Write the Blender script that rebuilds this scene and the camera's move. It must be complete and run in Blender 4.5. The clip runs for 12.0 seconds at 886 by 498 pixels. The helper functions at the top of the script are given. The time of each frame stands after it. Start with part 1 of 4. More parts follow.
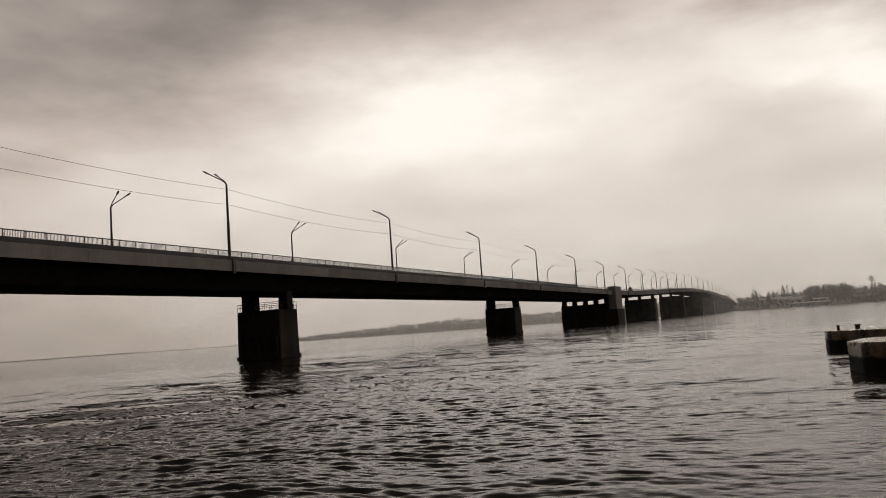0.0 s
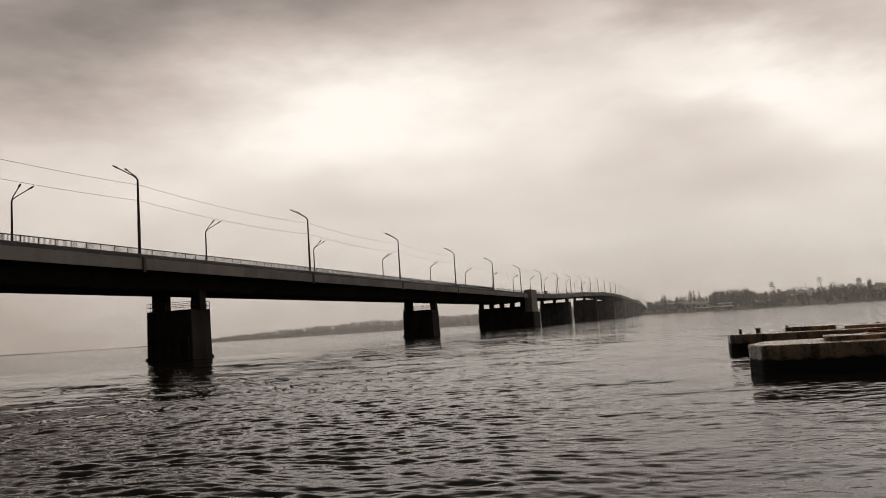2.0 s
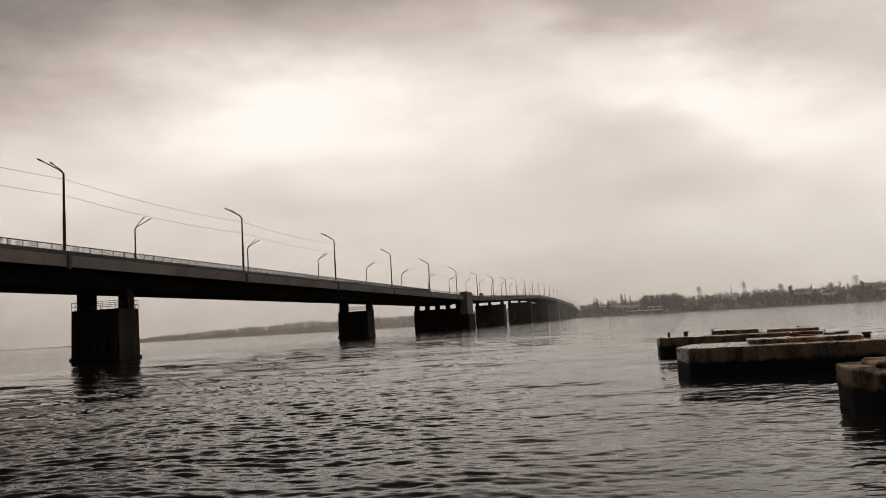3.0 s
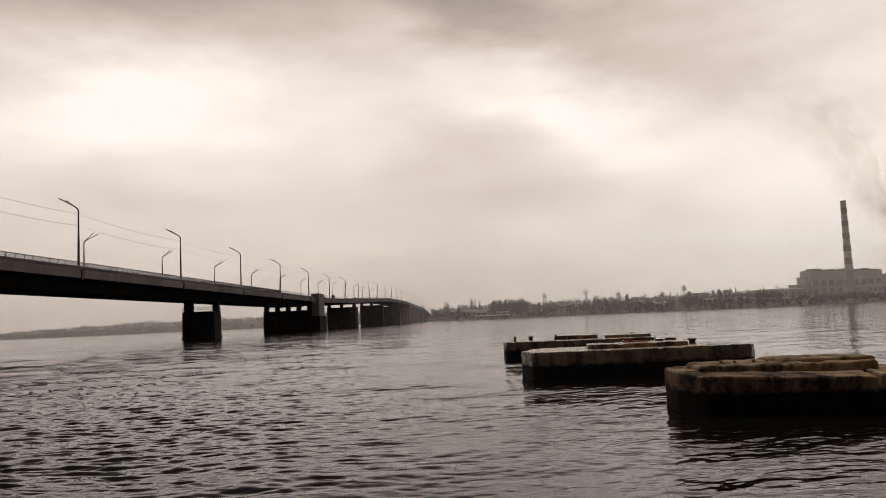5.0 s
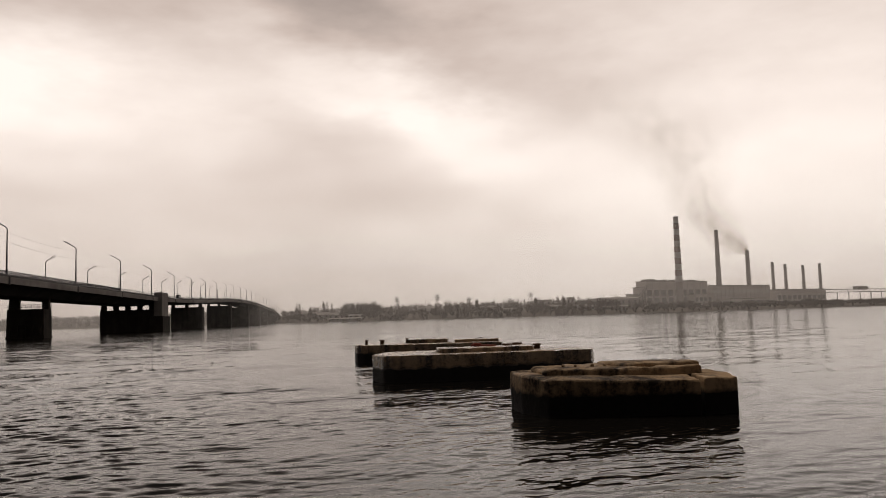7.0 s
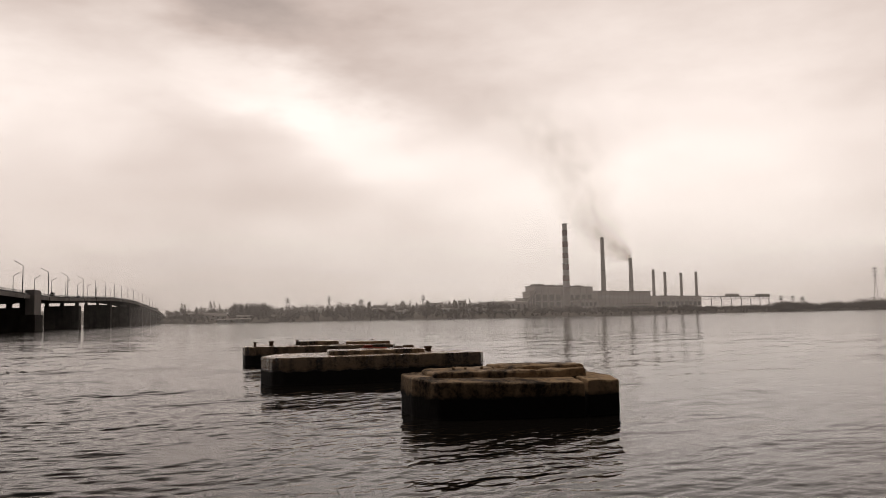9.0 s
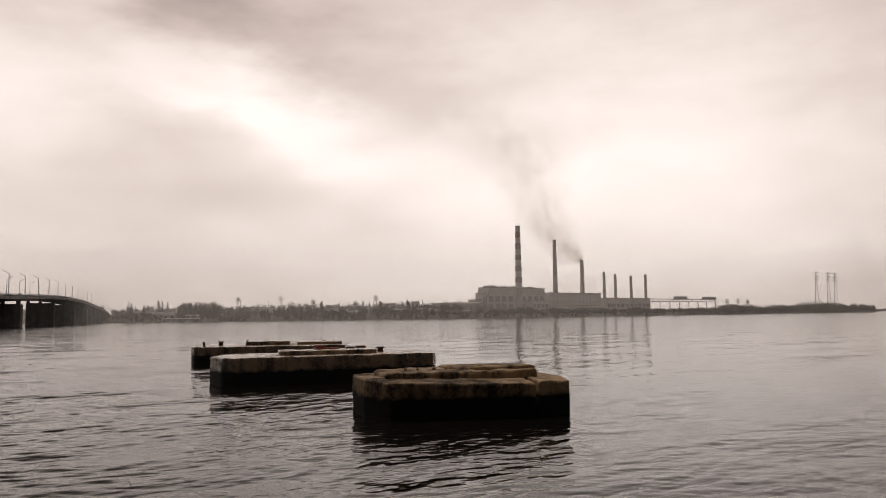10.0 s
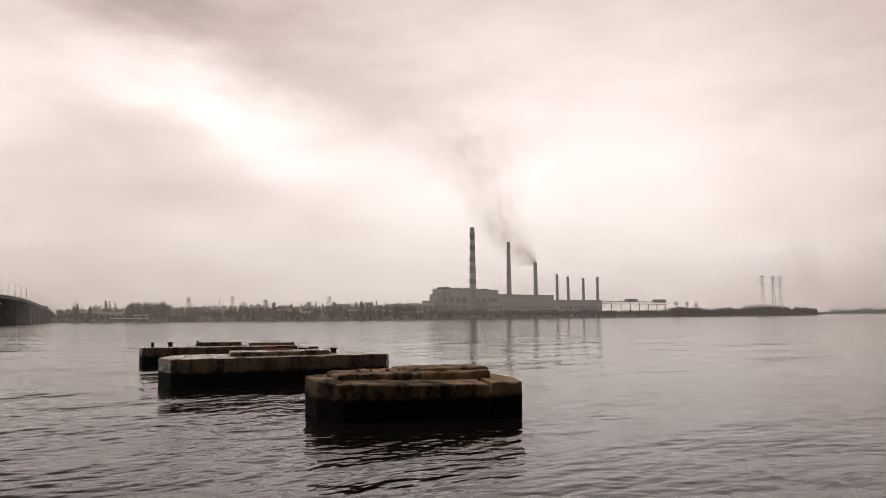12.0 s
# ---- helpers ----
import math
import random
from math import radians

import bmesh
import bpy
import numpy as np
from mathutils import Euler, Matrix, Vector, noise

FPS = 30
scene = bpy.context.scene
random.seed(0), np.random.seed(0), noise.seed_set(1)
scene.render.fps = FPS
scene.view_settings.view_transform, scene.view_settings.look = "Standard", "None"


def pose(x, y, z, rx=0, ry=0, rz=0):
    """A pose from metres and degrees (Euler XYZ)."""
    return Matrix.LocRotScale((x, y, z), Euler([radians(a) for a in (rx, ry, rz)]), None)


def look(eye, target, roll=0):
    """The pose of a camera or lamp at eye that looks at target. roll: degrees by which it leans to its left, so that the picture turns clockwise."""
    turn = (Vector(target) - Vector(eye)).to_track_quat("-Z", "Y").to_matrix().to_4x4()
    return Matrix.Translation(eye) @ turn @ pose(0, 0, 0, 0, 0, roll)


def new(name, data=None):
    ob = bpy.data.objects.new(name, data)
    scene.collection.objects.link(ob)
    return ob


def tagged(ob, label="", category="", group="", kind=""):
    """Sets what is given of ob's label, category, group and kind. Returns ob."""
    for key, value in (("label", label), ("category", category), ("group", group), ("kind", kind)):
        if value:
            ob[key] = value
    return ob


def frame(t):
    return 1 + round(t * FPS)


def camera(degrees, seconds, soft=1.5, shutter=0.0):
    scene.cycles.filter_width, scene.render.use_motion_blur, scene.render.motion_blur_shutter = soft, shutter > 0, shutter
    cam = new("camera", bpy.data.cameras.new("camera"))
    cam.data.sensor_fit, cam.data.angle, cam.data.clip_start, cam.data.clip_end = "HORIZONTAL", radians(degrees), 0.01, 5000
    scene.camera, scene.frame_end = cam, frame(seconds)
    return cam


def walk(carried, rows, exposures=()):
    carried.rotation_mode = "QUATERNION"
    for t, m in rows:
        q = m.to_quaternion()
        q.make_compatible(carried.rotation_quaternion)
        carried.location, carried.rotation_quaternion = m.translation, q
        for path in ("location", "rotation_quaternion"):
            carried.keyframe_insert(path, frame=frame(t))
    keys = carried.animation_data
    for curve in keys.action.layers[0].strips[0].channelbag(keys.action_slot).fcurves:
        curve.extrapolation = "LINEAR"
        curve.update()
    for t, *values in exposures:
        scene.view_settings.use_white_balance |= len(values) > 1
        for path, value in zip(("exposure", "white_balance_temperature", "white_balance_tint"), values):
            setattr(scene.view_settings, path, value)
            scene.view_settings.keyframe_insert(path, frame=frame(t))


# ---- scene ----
cam = camera(58.3, 12.0, soft=0.55)
EYE = 2.4
# seconds, yaw, pitch, roll
TURNS = [
    (0.0, 0.40, 5.85, 4.15),
    (0.5, 0.04, 5.85, 4.20),
    (1.0, -1.23, 5.79, 4.09),
    (1.5, -3.15, 5.68, 3.91),
    (2.0, -5.53, 5.57, 3.80),
    (2.5, -7.72, 5.48, 3.56),
    (3.0, -10.17, 5.39, 3.41),
    (5.0, -20.81, 5.04, 2.60),
    (5.5, -23.59, 4.99, 2.29),
    (6.0, -26.56, 4.93, 2.10),
    (6.5, -29.03, 4.89, 1.87),
    (7.0, -31.41, 4.87, 1.72),
    (9.0, -39.16, 4.85, 1.13),
    (9.5, -40.86, 4.86, 0.95),
    (10.0, -42.55, 4.85, 0.79),
    (10.5, -43.82, 4.87, 0.70),
    (11.0, -44.91, 4.87, 0.62),
    (11.5, -45.58, 4.88, 0.54),
    (12.0, -45.86, 4.90, 0.54),
]
walk(cam, [(t, pose(0, 0, EYE, 90 + p, r, y)) for t, y, p, r in TURNS],
     [(0.0, 0.02, 6650, 9), (3.0, 0.02, 6650, 10), (6.0, 0.04, 6800, 13), (9.0, 0.1, 6750, 14.5), (12.0, 0.15, 6650, 16)])


# ---- sky and light ----
def node(tree, kind, **inputs):
    n = tree.nodes.new(kind)
    for key, value in inputs.items():
        n.inputs[int(key[1:])].default_value = value
    return n


def calc(tree, op, *args):
    n = tree.nodes.new("ShaderNodeMath")
    n.operation = op
    for k, a in enumerate(args):
        if isinstance(a, (int, float)):
            n.inputs[k].default_value = a
        else:
            tree.links.new(a, n.inputs[k])
    return n.outputs[0]


SUN_AZ, SUN_EL = 10.0, 72.0
# cloud cover: bearing, height, half-widths, lean (degrees) and how much brighter or darker
CLOUDS = [
    (0, 15.0, 7.5, 2.8, -2, 0.36), (13, 12, 15, 5, 0, 0.14), (19, 16, 8, 3, 0, 0.16), (30, 14.5, 9, 2.0, -20, 0.30), (56, 13, 16, 8, 0, 0.31),
    (-19, 20.5, 15, 4.2, 18, -0.17), (8, 26, 22, 5, 4, -0.22), (29, 21, 9, 3.0, -22, -0.24), (44, 16, 5, 3, -30, -0.12),
    (20, 7, 11, 1.6, 8, -0.05), (-20, 10.5, 15, 4, 8, 0.26), (38, 4, 45, 2.6, 0, 0.12),
    (23, 16, 6, 5, 0, -0.06), (22, 9, 7, 12, 0, -0.09), (50, 2.5, 22, 4.5, 0, 0.13), (-3, 3, 12, 3, 0, 0.05), (62, 4, 15, 6, 0, 0.15), (-12, 6, 10, 4, 0, 0.08), (22, 5, 14, 4, 0, 0.06), (44, 8, 14, 4, 0, 0.05),
]


def build_world():
    world = bpy.data.worlds.new("overcast_sky")
    scene.world = world
    world.use_nodes = True
    nt = world.node_tree
    nt.nodes.clear()
    co = nt.nodes.new("ShaderNodeTexCoord").outputs["Generated"]
    sep = nt.nodes.new("ShaderNodeSeparateXYZ")
    nt.links.new(co, sep.inputs[0])
    x, y, z = sep.outputs
    az = calc(nt, "MULTIPLY", calc(nt, "ARCTAN2", x, y), 57.29578)
    el = calc(nt, "MULTIPLY", calc(nt, "ARCSINE", z), 57.29578)
    # soft ragged edges: bend the bearings with noise
    warp = node(nt, "ShaderNodeTexNoise", _2=3.2, _3=5.0, _4=0.55)
    stretch = node(nt, "ShaderNodeMapping")
    stretch.inputs["Scale"].default_value = (1, 1, 2.6)
    nt.links.new(co, stretch.inputs[0])
    nt.links.new(stretch.outputs[0], warp.inputs[0])
    wc = nt.nodes.new("ShaderNodeSeparateColor")
    nt.links.new(warp.outputs["Color"], wc.inputs[0])
    az_w = calc(nt, "ADD", az, calc(nt, "MULTIPLY", calc(nt, "SUBTRACT", wc.outputs[0], 0.5), 20.0))
    el_w = calc(nt, "ADD", el, calc(nt, "MULTIPLY", calc(nt, "SUBTRACT", wc.outputs[1], 0.5), 9.0))
    # the half of the sky round the hidden sun is the bright one
    toward = calc(nt, "COSINE", calc(nt, "MULTIPLY", calc(nt, "SUBTRACT", az, 28.0), 0.0174533))
    facing = calc(nt, "POWER", calc(nt, "MULTIPLY", calc(nt, "ADD", toward, 1.0), 0.5), 2.0)
    total = calc(nt, "ADD", 0.06, calc(nt, "MULTIPLY", facing, 0.56))
    for a0, e0, wa, we, lean, amount in CLOUDS:
        c, s = math.cos(radians(lean)), math.sin(radians(lean))
        da, de = calc(nt, "SUBTRACT", az_w, a0), calc(nt, "SUBTRACT", el_w, e0)
        u = calc(nt, "ADD", calc(nt, "MULTIPLY", da, c / wa), calc(nt, "MULTIPLY", de, s / wa))
        v = calc(nt, "ADD", calc(nt, "MULTIPLY", da, -s / we), calc(nt, "MULTIPLY", de, c / we))
        d2 = calc(nt, "ADD", calc(nt, "MULTIPLY", u, u), calc(nt, "MULTIPLY", v, v))
        total = calc(nt, "ADD", total, calc(nt, "MULTIPLY", calc(nt, "EXPONENT", calc(nt, "MULTIPLY", d2, -0.7)), amount))
    fine = node(nt, "ShaderNodeTexNoise", _2=9.0, _3=6.0, _4=0.55)
    nt.links.new(stretch.outputs[0], fine.inputs[0])
    total = calc(nt, "ADD", total, calc(nt, "MULTIPLY", calc(nt, "SUBTRACT", fine.outputs[0], 0.5), 0.22))
    # heavier cloud overhead
    high = nt.nodes.new("ShaderNodeMapRange")
    high.interpolation_type = "SMOOTHSTEP"
    high.inputs[1].default_value, high.inputs[2].default_value = 20.5, 35.0
    high.inputs[3].default_value, high.inputs[4].default_value = 1.0, 0.11
    nt.links.new(el, high.inputs[0])
    total = calc(nt, "MAXIMUM", calc(nt, "MULTIPLY", total, high.outputs[0]), 0.03)
    tint = nt.nodes.new("ShaderNodeValToRGB")
    tint.color_ramp.elements[0].position, tint.color_ramp.elements[0].color = 0.0, (0.012, 0.010, 0.009, 1)
    tint.color_ramp.elements[1].position, tint.color_ramp.elements[1].color = 1.0, (1.0, 0.93, 0.865, 1)
    mid = tint.color_ramp.elements.new(0.5)
    mid.color = (0.555, 0.472, 0.42, 1)
    nt.links.new(total, tint.inputs[0])
    sky = nt.nodes.new("ShaderNodeTexSky")
    sky.sky_type, sky.sun_disc = "NISHITA", False
    sky.sun_elevation, sky.sun_rotation = radians(SUN_EL), radians(SUN_AZ)
    clear, cover = nt.nodes.new("ShaderNodeBackground"), nt.nodes.new("ShaderNodeBackground")
    clear.inputs[1].default_value, cover.inputs[1].default_value = 0.08, 1.05
    nt.links.new(sky.outputs[0], clear.inputs[0])
    nt.links.new(tint.outputs[0], cover.inputs[0])
    mix, out = nt.nodes.new("ShaderNodeMixShader"), nt.nodes.new("ShaderNodeOutputWorld")
    mix.inputs[0].default_value = 0.96
    nt.links.new(clear.outputs[0], mix.inputs[1])
    nt.links.new(cover.outputs[0], mix.inputs[2])
    nt.links.new(mix.outputs[0], out.inputs[0])


build_world()


def bearing(az, d, z=0.0):
    """A place d metres off at that bearing, clockwise from +y."""
    return Vector((d * math.sin(radians(az)), d * math.cos(radians(az)), z))


sun = new("sun", bpy.data.lights.new("sun", "SUN"))
sun.data.energy, sun.data.angle, sun.data.color = 1.2, radians(15), (1.0, 0.92, 0.83)
sun.matrix_world = look(bearing(SUN_AZ, 100, 100 * math.tan(radians(SUN_EL))), (0, 0, 0))


# ---- materials ----
def surface(name, dark, light, rough=0.85, scale=1.0, bump=0.3, metal=0.0, spread=0.5, streak=0.0, per_piece=0.0):
    """Two tones mottled at two scales, with fine relief. streak: rain streaks down upright faces."""
    m = bpy.data.materials.new(name)
    m.use_nodes = True
    nt = m.node_tree
    bsdf = nt.nodes["Principled BSDF"]
    co = nt.nodes.new("ShaderNodeTexCoord").outputs["Object"]
    big = node(nt, "ShaderNodeTexNoise", _2=0.35 * scale, _3=5.0, _4=0.6)
    fine = node(nt, "ShaderNodeTexNoise", _2=6.0 * scale, _3=6.0, _4=0.65)
    nt.links.new(co, big.inputs[0])
    nt.links.new(co, fine.inputs[0])
    f = calc(nt, "ADD", calc(nt, "MULTIPLY", big.outputs[0], 0.6), calc(nt, "MULTIPLY", fine.outputs[0], 0.4))
    if streak:
        mp = node(nt, "ShaderNodeMapping")
        mp.inputs["Scale"].default_value = (0.9 * scale, 0.9 * scale, 0.07 * scale)
        nt.links.new(co, mp.inputs[0])
        run = node(nt, "ShaderNodeTexNoise", _2=1.0, _3=4.0, _4=0.6)
        nt.links.new(mp.outputs[0], run.inputs[0])
        f = calc(nt, "ADD", f, calc(nt, "MULTIPLY", calc(nt, "SUBTRACT", run.outputs[0], 0.5), streak))
    if per_piece:
        info = nt.nodes.new("ShaderNodeObjectInfo")
        f = calc(nt, "ADD", f, calc(nt, "MULTIPLY", calc(nt, "SUBTRACT", info.outputs["Random"], 0.5), per_piece))
    ramp = nt.nodes.new("ShaderNodeValToRGB")
    ramp.color_ramp.elements[0].position, ramp.color_ramp.elements[0].color = 0.5 - spread * 0.4, (*dark, 1)
    ramp.color_ramp.elements[1].position, ramp.color_ramp.elements[1].color = 0.5 + spread * 0.4, (*light, 1)
    nt.links.new(f, ramp.inputs[0])
    nt.links.new(ramp.outputs[0], bsdf.inputs["Base Color"])
    bsdf.inputs["Roughness"].default_value, bsdf.inputs["Metallic"].default_value = rough, metal
    bsdf.inputs["Specular IOR Level"].default_value = 0.5 if rough < 0.8 else 0.2
    if bump:
        b = nt.nodes.new("ShaderNodeBump")
        b.inputs["Strength"].default_value, b.inputs["Distance"].default_value = bump, 0.05 / scale
        nt.links.new(fine.outputs[0], b.inputs["Height"])
        nt.links.new(b.outputs[0], bsdf.inputs["Normal"])
    return m


# deck and pier concrete: the backlit shade is put into its near-black colour
CONCRETE = surface("weathered_shaded_concrete", (0.03, 0.026, 0.022), (0.09, 0.076, 0.064), 0.9, 0.6, 0.4, streak=0.5)
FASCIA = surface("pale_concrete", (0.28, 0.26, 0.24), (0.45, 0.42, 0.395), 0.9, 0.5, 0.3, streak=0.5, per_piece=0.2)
STEEL = surface("dark_painted_steel", (0.06, 0.058, 0.055), (0.10, 0.095, 0.09), 0.6, 0.5, 0.2)
GALVANISED = surface("grey_galvanised_steel", (0.055, 0.055, 0.055), (0.10, 0.097, 0.094), 0.55, 2.0, 0.1, 0.3)
ASPHALT = surface("asphalt", (0.04, 0.04, 0.04), (0.065, 0.062, 0.06), 0.95, 1.0, 0.3)


def water_surface():
    m = bpy.data.materials.new("river_water")
    m.use_nodes = True
    nt = m.node_tree
    bsdf = nt.nodes["Principled BSDF"]
    bsdf.inputs["Base Color"].default_value = (0.008, 0.007, 0.006, 1)
    geo = nt.nodes.new("ShaderNodeNewGeometry")
    far = nt.nodes.new("ShaderNodeVectorMath")
    far.operation = "LENGTH"
    nt.links.new(geo.outputs["Position"], far.inputs[0])
    # waves too small to model on the wide river act as roughness
    blur = nt.nodes.new("ShaderNodeMapRange")
    blur.inputs[1].default_value, blur.inputs[2].default_value = 40.0, 300.0
    blur.inputs[3].default_value, blur.inputs[4].default_value = 0.02, 0.10
    nt.links.new(far.outputs["Value"], blur.inputs[0])
    # the breeze towards the bridge, in streaks
    sep = nt.nodes.new("ShaderNodeSeparateXYZ")
    nt.links.new(geo.outputs["Position"], sep.inputs[0])
    north = calc(nt, "MAXIMUM", sep.outputs[1], 0.0)
    edge = calc(nt, "SUBTRACT", calc(nt, "MULTIPLY", calc(nt, "SUBTRACT", 1.0, calc(nt, "EXPONENT", calc(nt, "MULTIPLY", north, -1 / 45))), 27.0), 6.5)
    side = calc(nt, "DIVIDE", calc(nt, "SUBTRACT", sep.outputs[0], edge), calc(nt, "ADD", calc(nt, "MULTIPLY", north, 0.06), 3.0))
    gust = nt.nodes.new("ShaderNodeMapRange")
    gust.interpolation_type = "SMOOTHSTEP"
    gust.inputs[1].default_value, gust.inputs[2].default_value = 1.2, -1.2
    nt.links.new(side, gust.inputs[0])
    streak_map = node(nt, "ShaderNodeMapping")
    streak_map.inputs["Rotation"].default_value = (0, 0, radians(8))
    streak_map.inputs["Scale"].default_value = (0.02, 0.06, 1)
    nt.links.new(geo.outputs["Position"], streak_map.inputs[0])
    streaks = node(nt, "ShaderNodeTexNoise", _2=1.0, _3=6.0, _4=0.65)
    nt.links.new(streak_map.outputs[0], streaks.inputs[0])
    windy = nt.nodes.new("ShaderNodeMapRange")
    windy.inputs[1].default_value, windy.inputs[2].default_value = 0.38, 0.62
    windy.inputs[3].default_value, windy.inputs[4].default_value = 0.0, 1.0
    nt.links.new(streaks.outputs[0], windy.inputs[0])
    distant = nt.nodes.new("ShaderNodeMapRange")
    distant.inputs[1].default_value, distant.inputs[2].default_value = 25.0, 120.0
    nt.links.new(far.outputs["Value"], distant.inputs[0])
    lull = nt.nodes.new("ShaderNodeMapRange")
    lull.inputs[1].default_value, lull.inputs[2].default_value = 380.0, 150.0
    nt.links.new(far.outputs["Value"], lull.inputs[0])
    rough_patch = calc(nt, "MULTIPLY", calc(nt, "MULTIPLY", calc(nt, "MULTIPLY", distant.outputs[0], lull.outputs[0]), calc(nt, "ADD", calc(nt, "MULTIPLY", gust.outputs[0], 0.06), 0.03)),
                       calc(nt, "ADD", calc(nt, "MULTIPLY", windy.outputs[0], 1.0), 0.35))
    total = calc(nt, "ADD", blur.outputs[0], rough_patch)
    nt.links.new(total, bsdf.inputs["Roughness"])
    bsdf.inputs["IOR"].default_value = 1.2
    co = nt.nodes.new("ShaderNodeTexCoord").outputs["Object"]
    mp = node(nt, "ShaderNodeMapping")
    mp.inputs["Rotation"].default_value = (0, 0, radians(25))
    mp.inputs["Scale"].default_value = (0.7, 1.3, 1)
    nt.links.new(co, mp.inputs[0])
    # chop of every size from metres down to a hand's width
    ripple = node(nt, "ShaderNodeTexNoise", _2=0.16, _3=6.5, _4=0.53)
    nt.links.new(mp.outputs[0], ripple.inputs[0])
    b = nt.nodes.new("ShaderNodeBump")
    b.inputs["Distance"].default_value = 0.75
    chop = calc(nt, "ADD", 0.3, calc(nt, "MULTIPLY", windy.outputs[0], 0.22))
    settle = nt.nodes.new("ShaderNodeMapRange")
    settle.inputs[1].default_value, settle.inputs[2].default_value = 60.0, 500.0
    settle.inputs[3].default_value, settle.inputs[4].default_value = 1.0, 0.3
    nt.links.new(far.outputs["Value"], settle.inputs[0])
    nt.links.new(calc(nt, "MULTIPLY", chop, settle.outputs[0]), b.inputs["Strength"])
    nt.links.new(ripple.outputs[0], b.inputs["Height"])
    nt.links.new(b.outputs[0], bsdf.inputs["Normal"])
    return m


WATER = water_surface()


# ---- mesh helpers ----
def part(name, bm, material, parent=None, label=""):
    """One bmesh as one mesh object, under a thing or a part."""
    me = bpy.data.meshes.new(name)
    bm.to_mesh(me)
    bm.free()
    me.materials.append(material)
    ob = new(name, me)
    if parent:
        ob.parent = parent
    if label:
        ob["label"] = label
    return ob


def box(bm, x0, x1, y0, y1, z0, z1, bevel=0.0):
    r = bmesh.ops.create_cube(bm, size=1, matrix=Matrix.LocRotScale(
        ((x0 + x1) / 2, (y0 + y1) / 2, (z0 + z1) / 2), None, (x1 - x0, y1 - y0, z1 - z0)))
    if bevel:
        edges = list({e for v in r["verts"] for e in v.link_edges})
        bmesh.ops.bevel(bm, geom=edges, offset=bevel, segments=1, affect="EDGES")


def beam(bm, a, b, r0, r1=None, sides=6):
    """A round bar from a to b."""
    a, b = Vector(a), Vector(b)
    r1 = r0 if r1 is None else r1
    turn = (b - a).to_track_quat("Z", "Y").to_matrix().to_4x4()
    bmesh.ops.create_cone(bm, cap_ends=True, segments=sides, radius1=r0, radius2=r1, depth=(b - a).length,
                          matrix=Matrix.Translation((a + b) / 2) @ turn)


def thing(name, label, category, group="", place=None):
    ob = new(name)
    if place is not None:
        ob.matrix_world = place
    return tagged(ob, label, category, group)


def sheet(name, verts, faces, material):
    me = bpy.data.meshes.new(name)
    me.from_pydata(verts, [], faces)
    me.materials.append(material)
    return new(name, me)


# ---- water: one sheet to the horizon, with real waves where they can be told apart ----
def swell(x, y):
    rng = np.random.default_rng(7)
    z = np.zeros_like(x)
    wx, wy = x + 0.5 * np.sin(y * 0.31 + 1.0) + 0.3 * np.sin(y * 0.9), y + 0.6 * np.sin(x * 0.27) + 0.25 * np.sin(x * 1.1 + 2.0)
    for k in range(48):
        length = 0.17 * 1.036 ** k
        way = radians(264) + rng.normal(0, 0.5)
        amp = 0.0080 * length
        z += amp * np.sin((wx * math.cos(way) + wy * math.sin(way)) * 2 * math.pi / length + rng.uniform(0, 6.28))
    long_wave = np.zeros_like(x)
    for k in range(9):
        length = 2.2 * 1.17 ** k
        way = radians(262) + rng.normal(0, 0.4)
        long_wave += 0.0013 * length * np.sin((wx * math.cos(way) + wy * math.sin(way)) * 2 * math.pi / length + rng.uniform(0, 6.28))
    # a breeze roughens the water towards the bridge; the rest lies calmer, with slicks
    edge = 27 * (1 - np.exp(-np.maximum(y, 0) / 45)) - 4.5
    side = (x - edge + 1.5 * np.sin(y * 0.11) + 0.8 * np.sin(y * 0.37 + 1)) / (3.6 + 0.09 * np.abs(y))
    gust = 1 / (1 + np.exp(2.2 * side))
    slick = 0.75 + 0.25 * np.sin(x * 0.055 + 0.8 * np.sin(y * 0.04)) + 0.2 * np.sin(y * 0.31 + x * 0.09 + 1.3)
    return z * (0.21 * slick + gust * (0.32 + 0.52 * np.exp(-(x * x + y * y) / 30 ** 2))) + long_wave * (0.9 + 2.4 * gust * np.clip((x * x + y * y) / 40 ** 2, 0, 1))


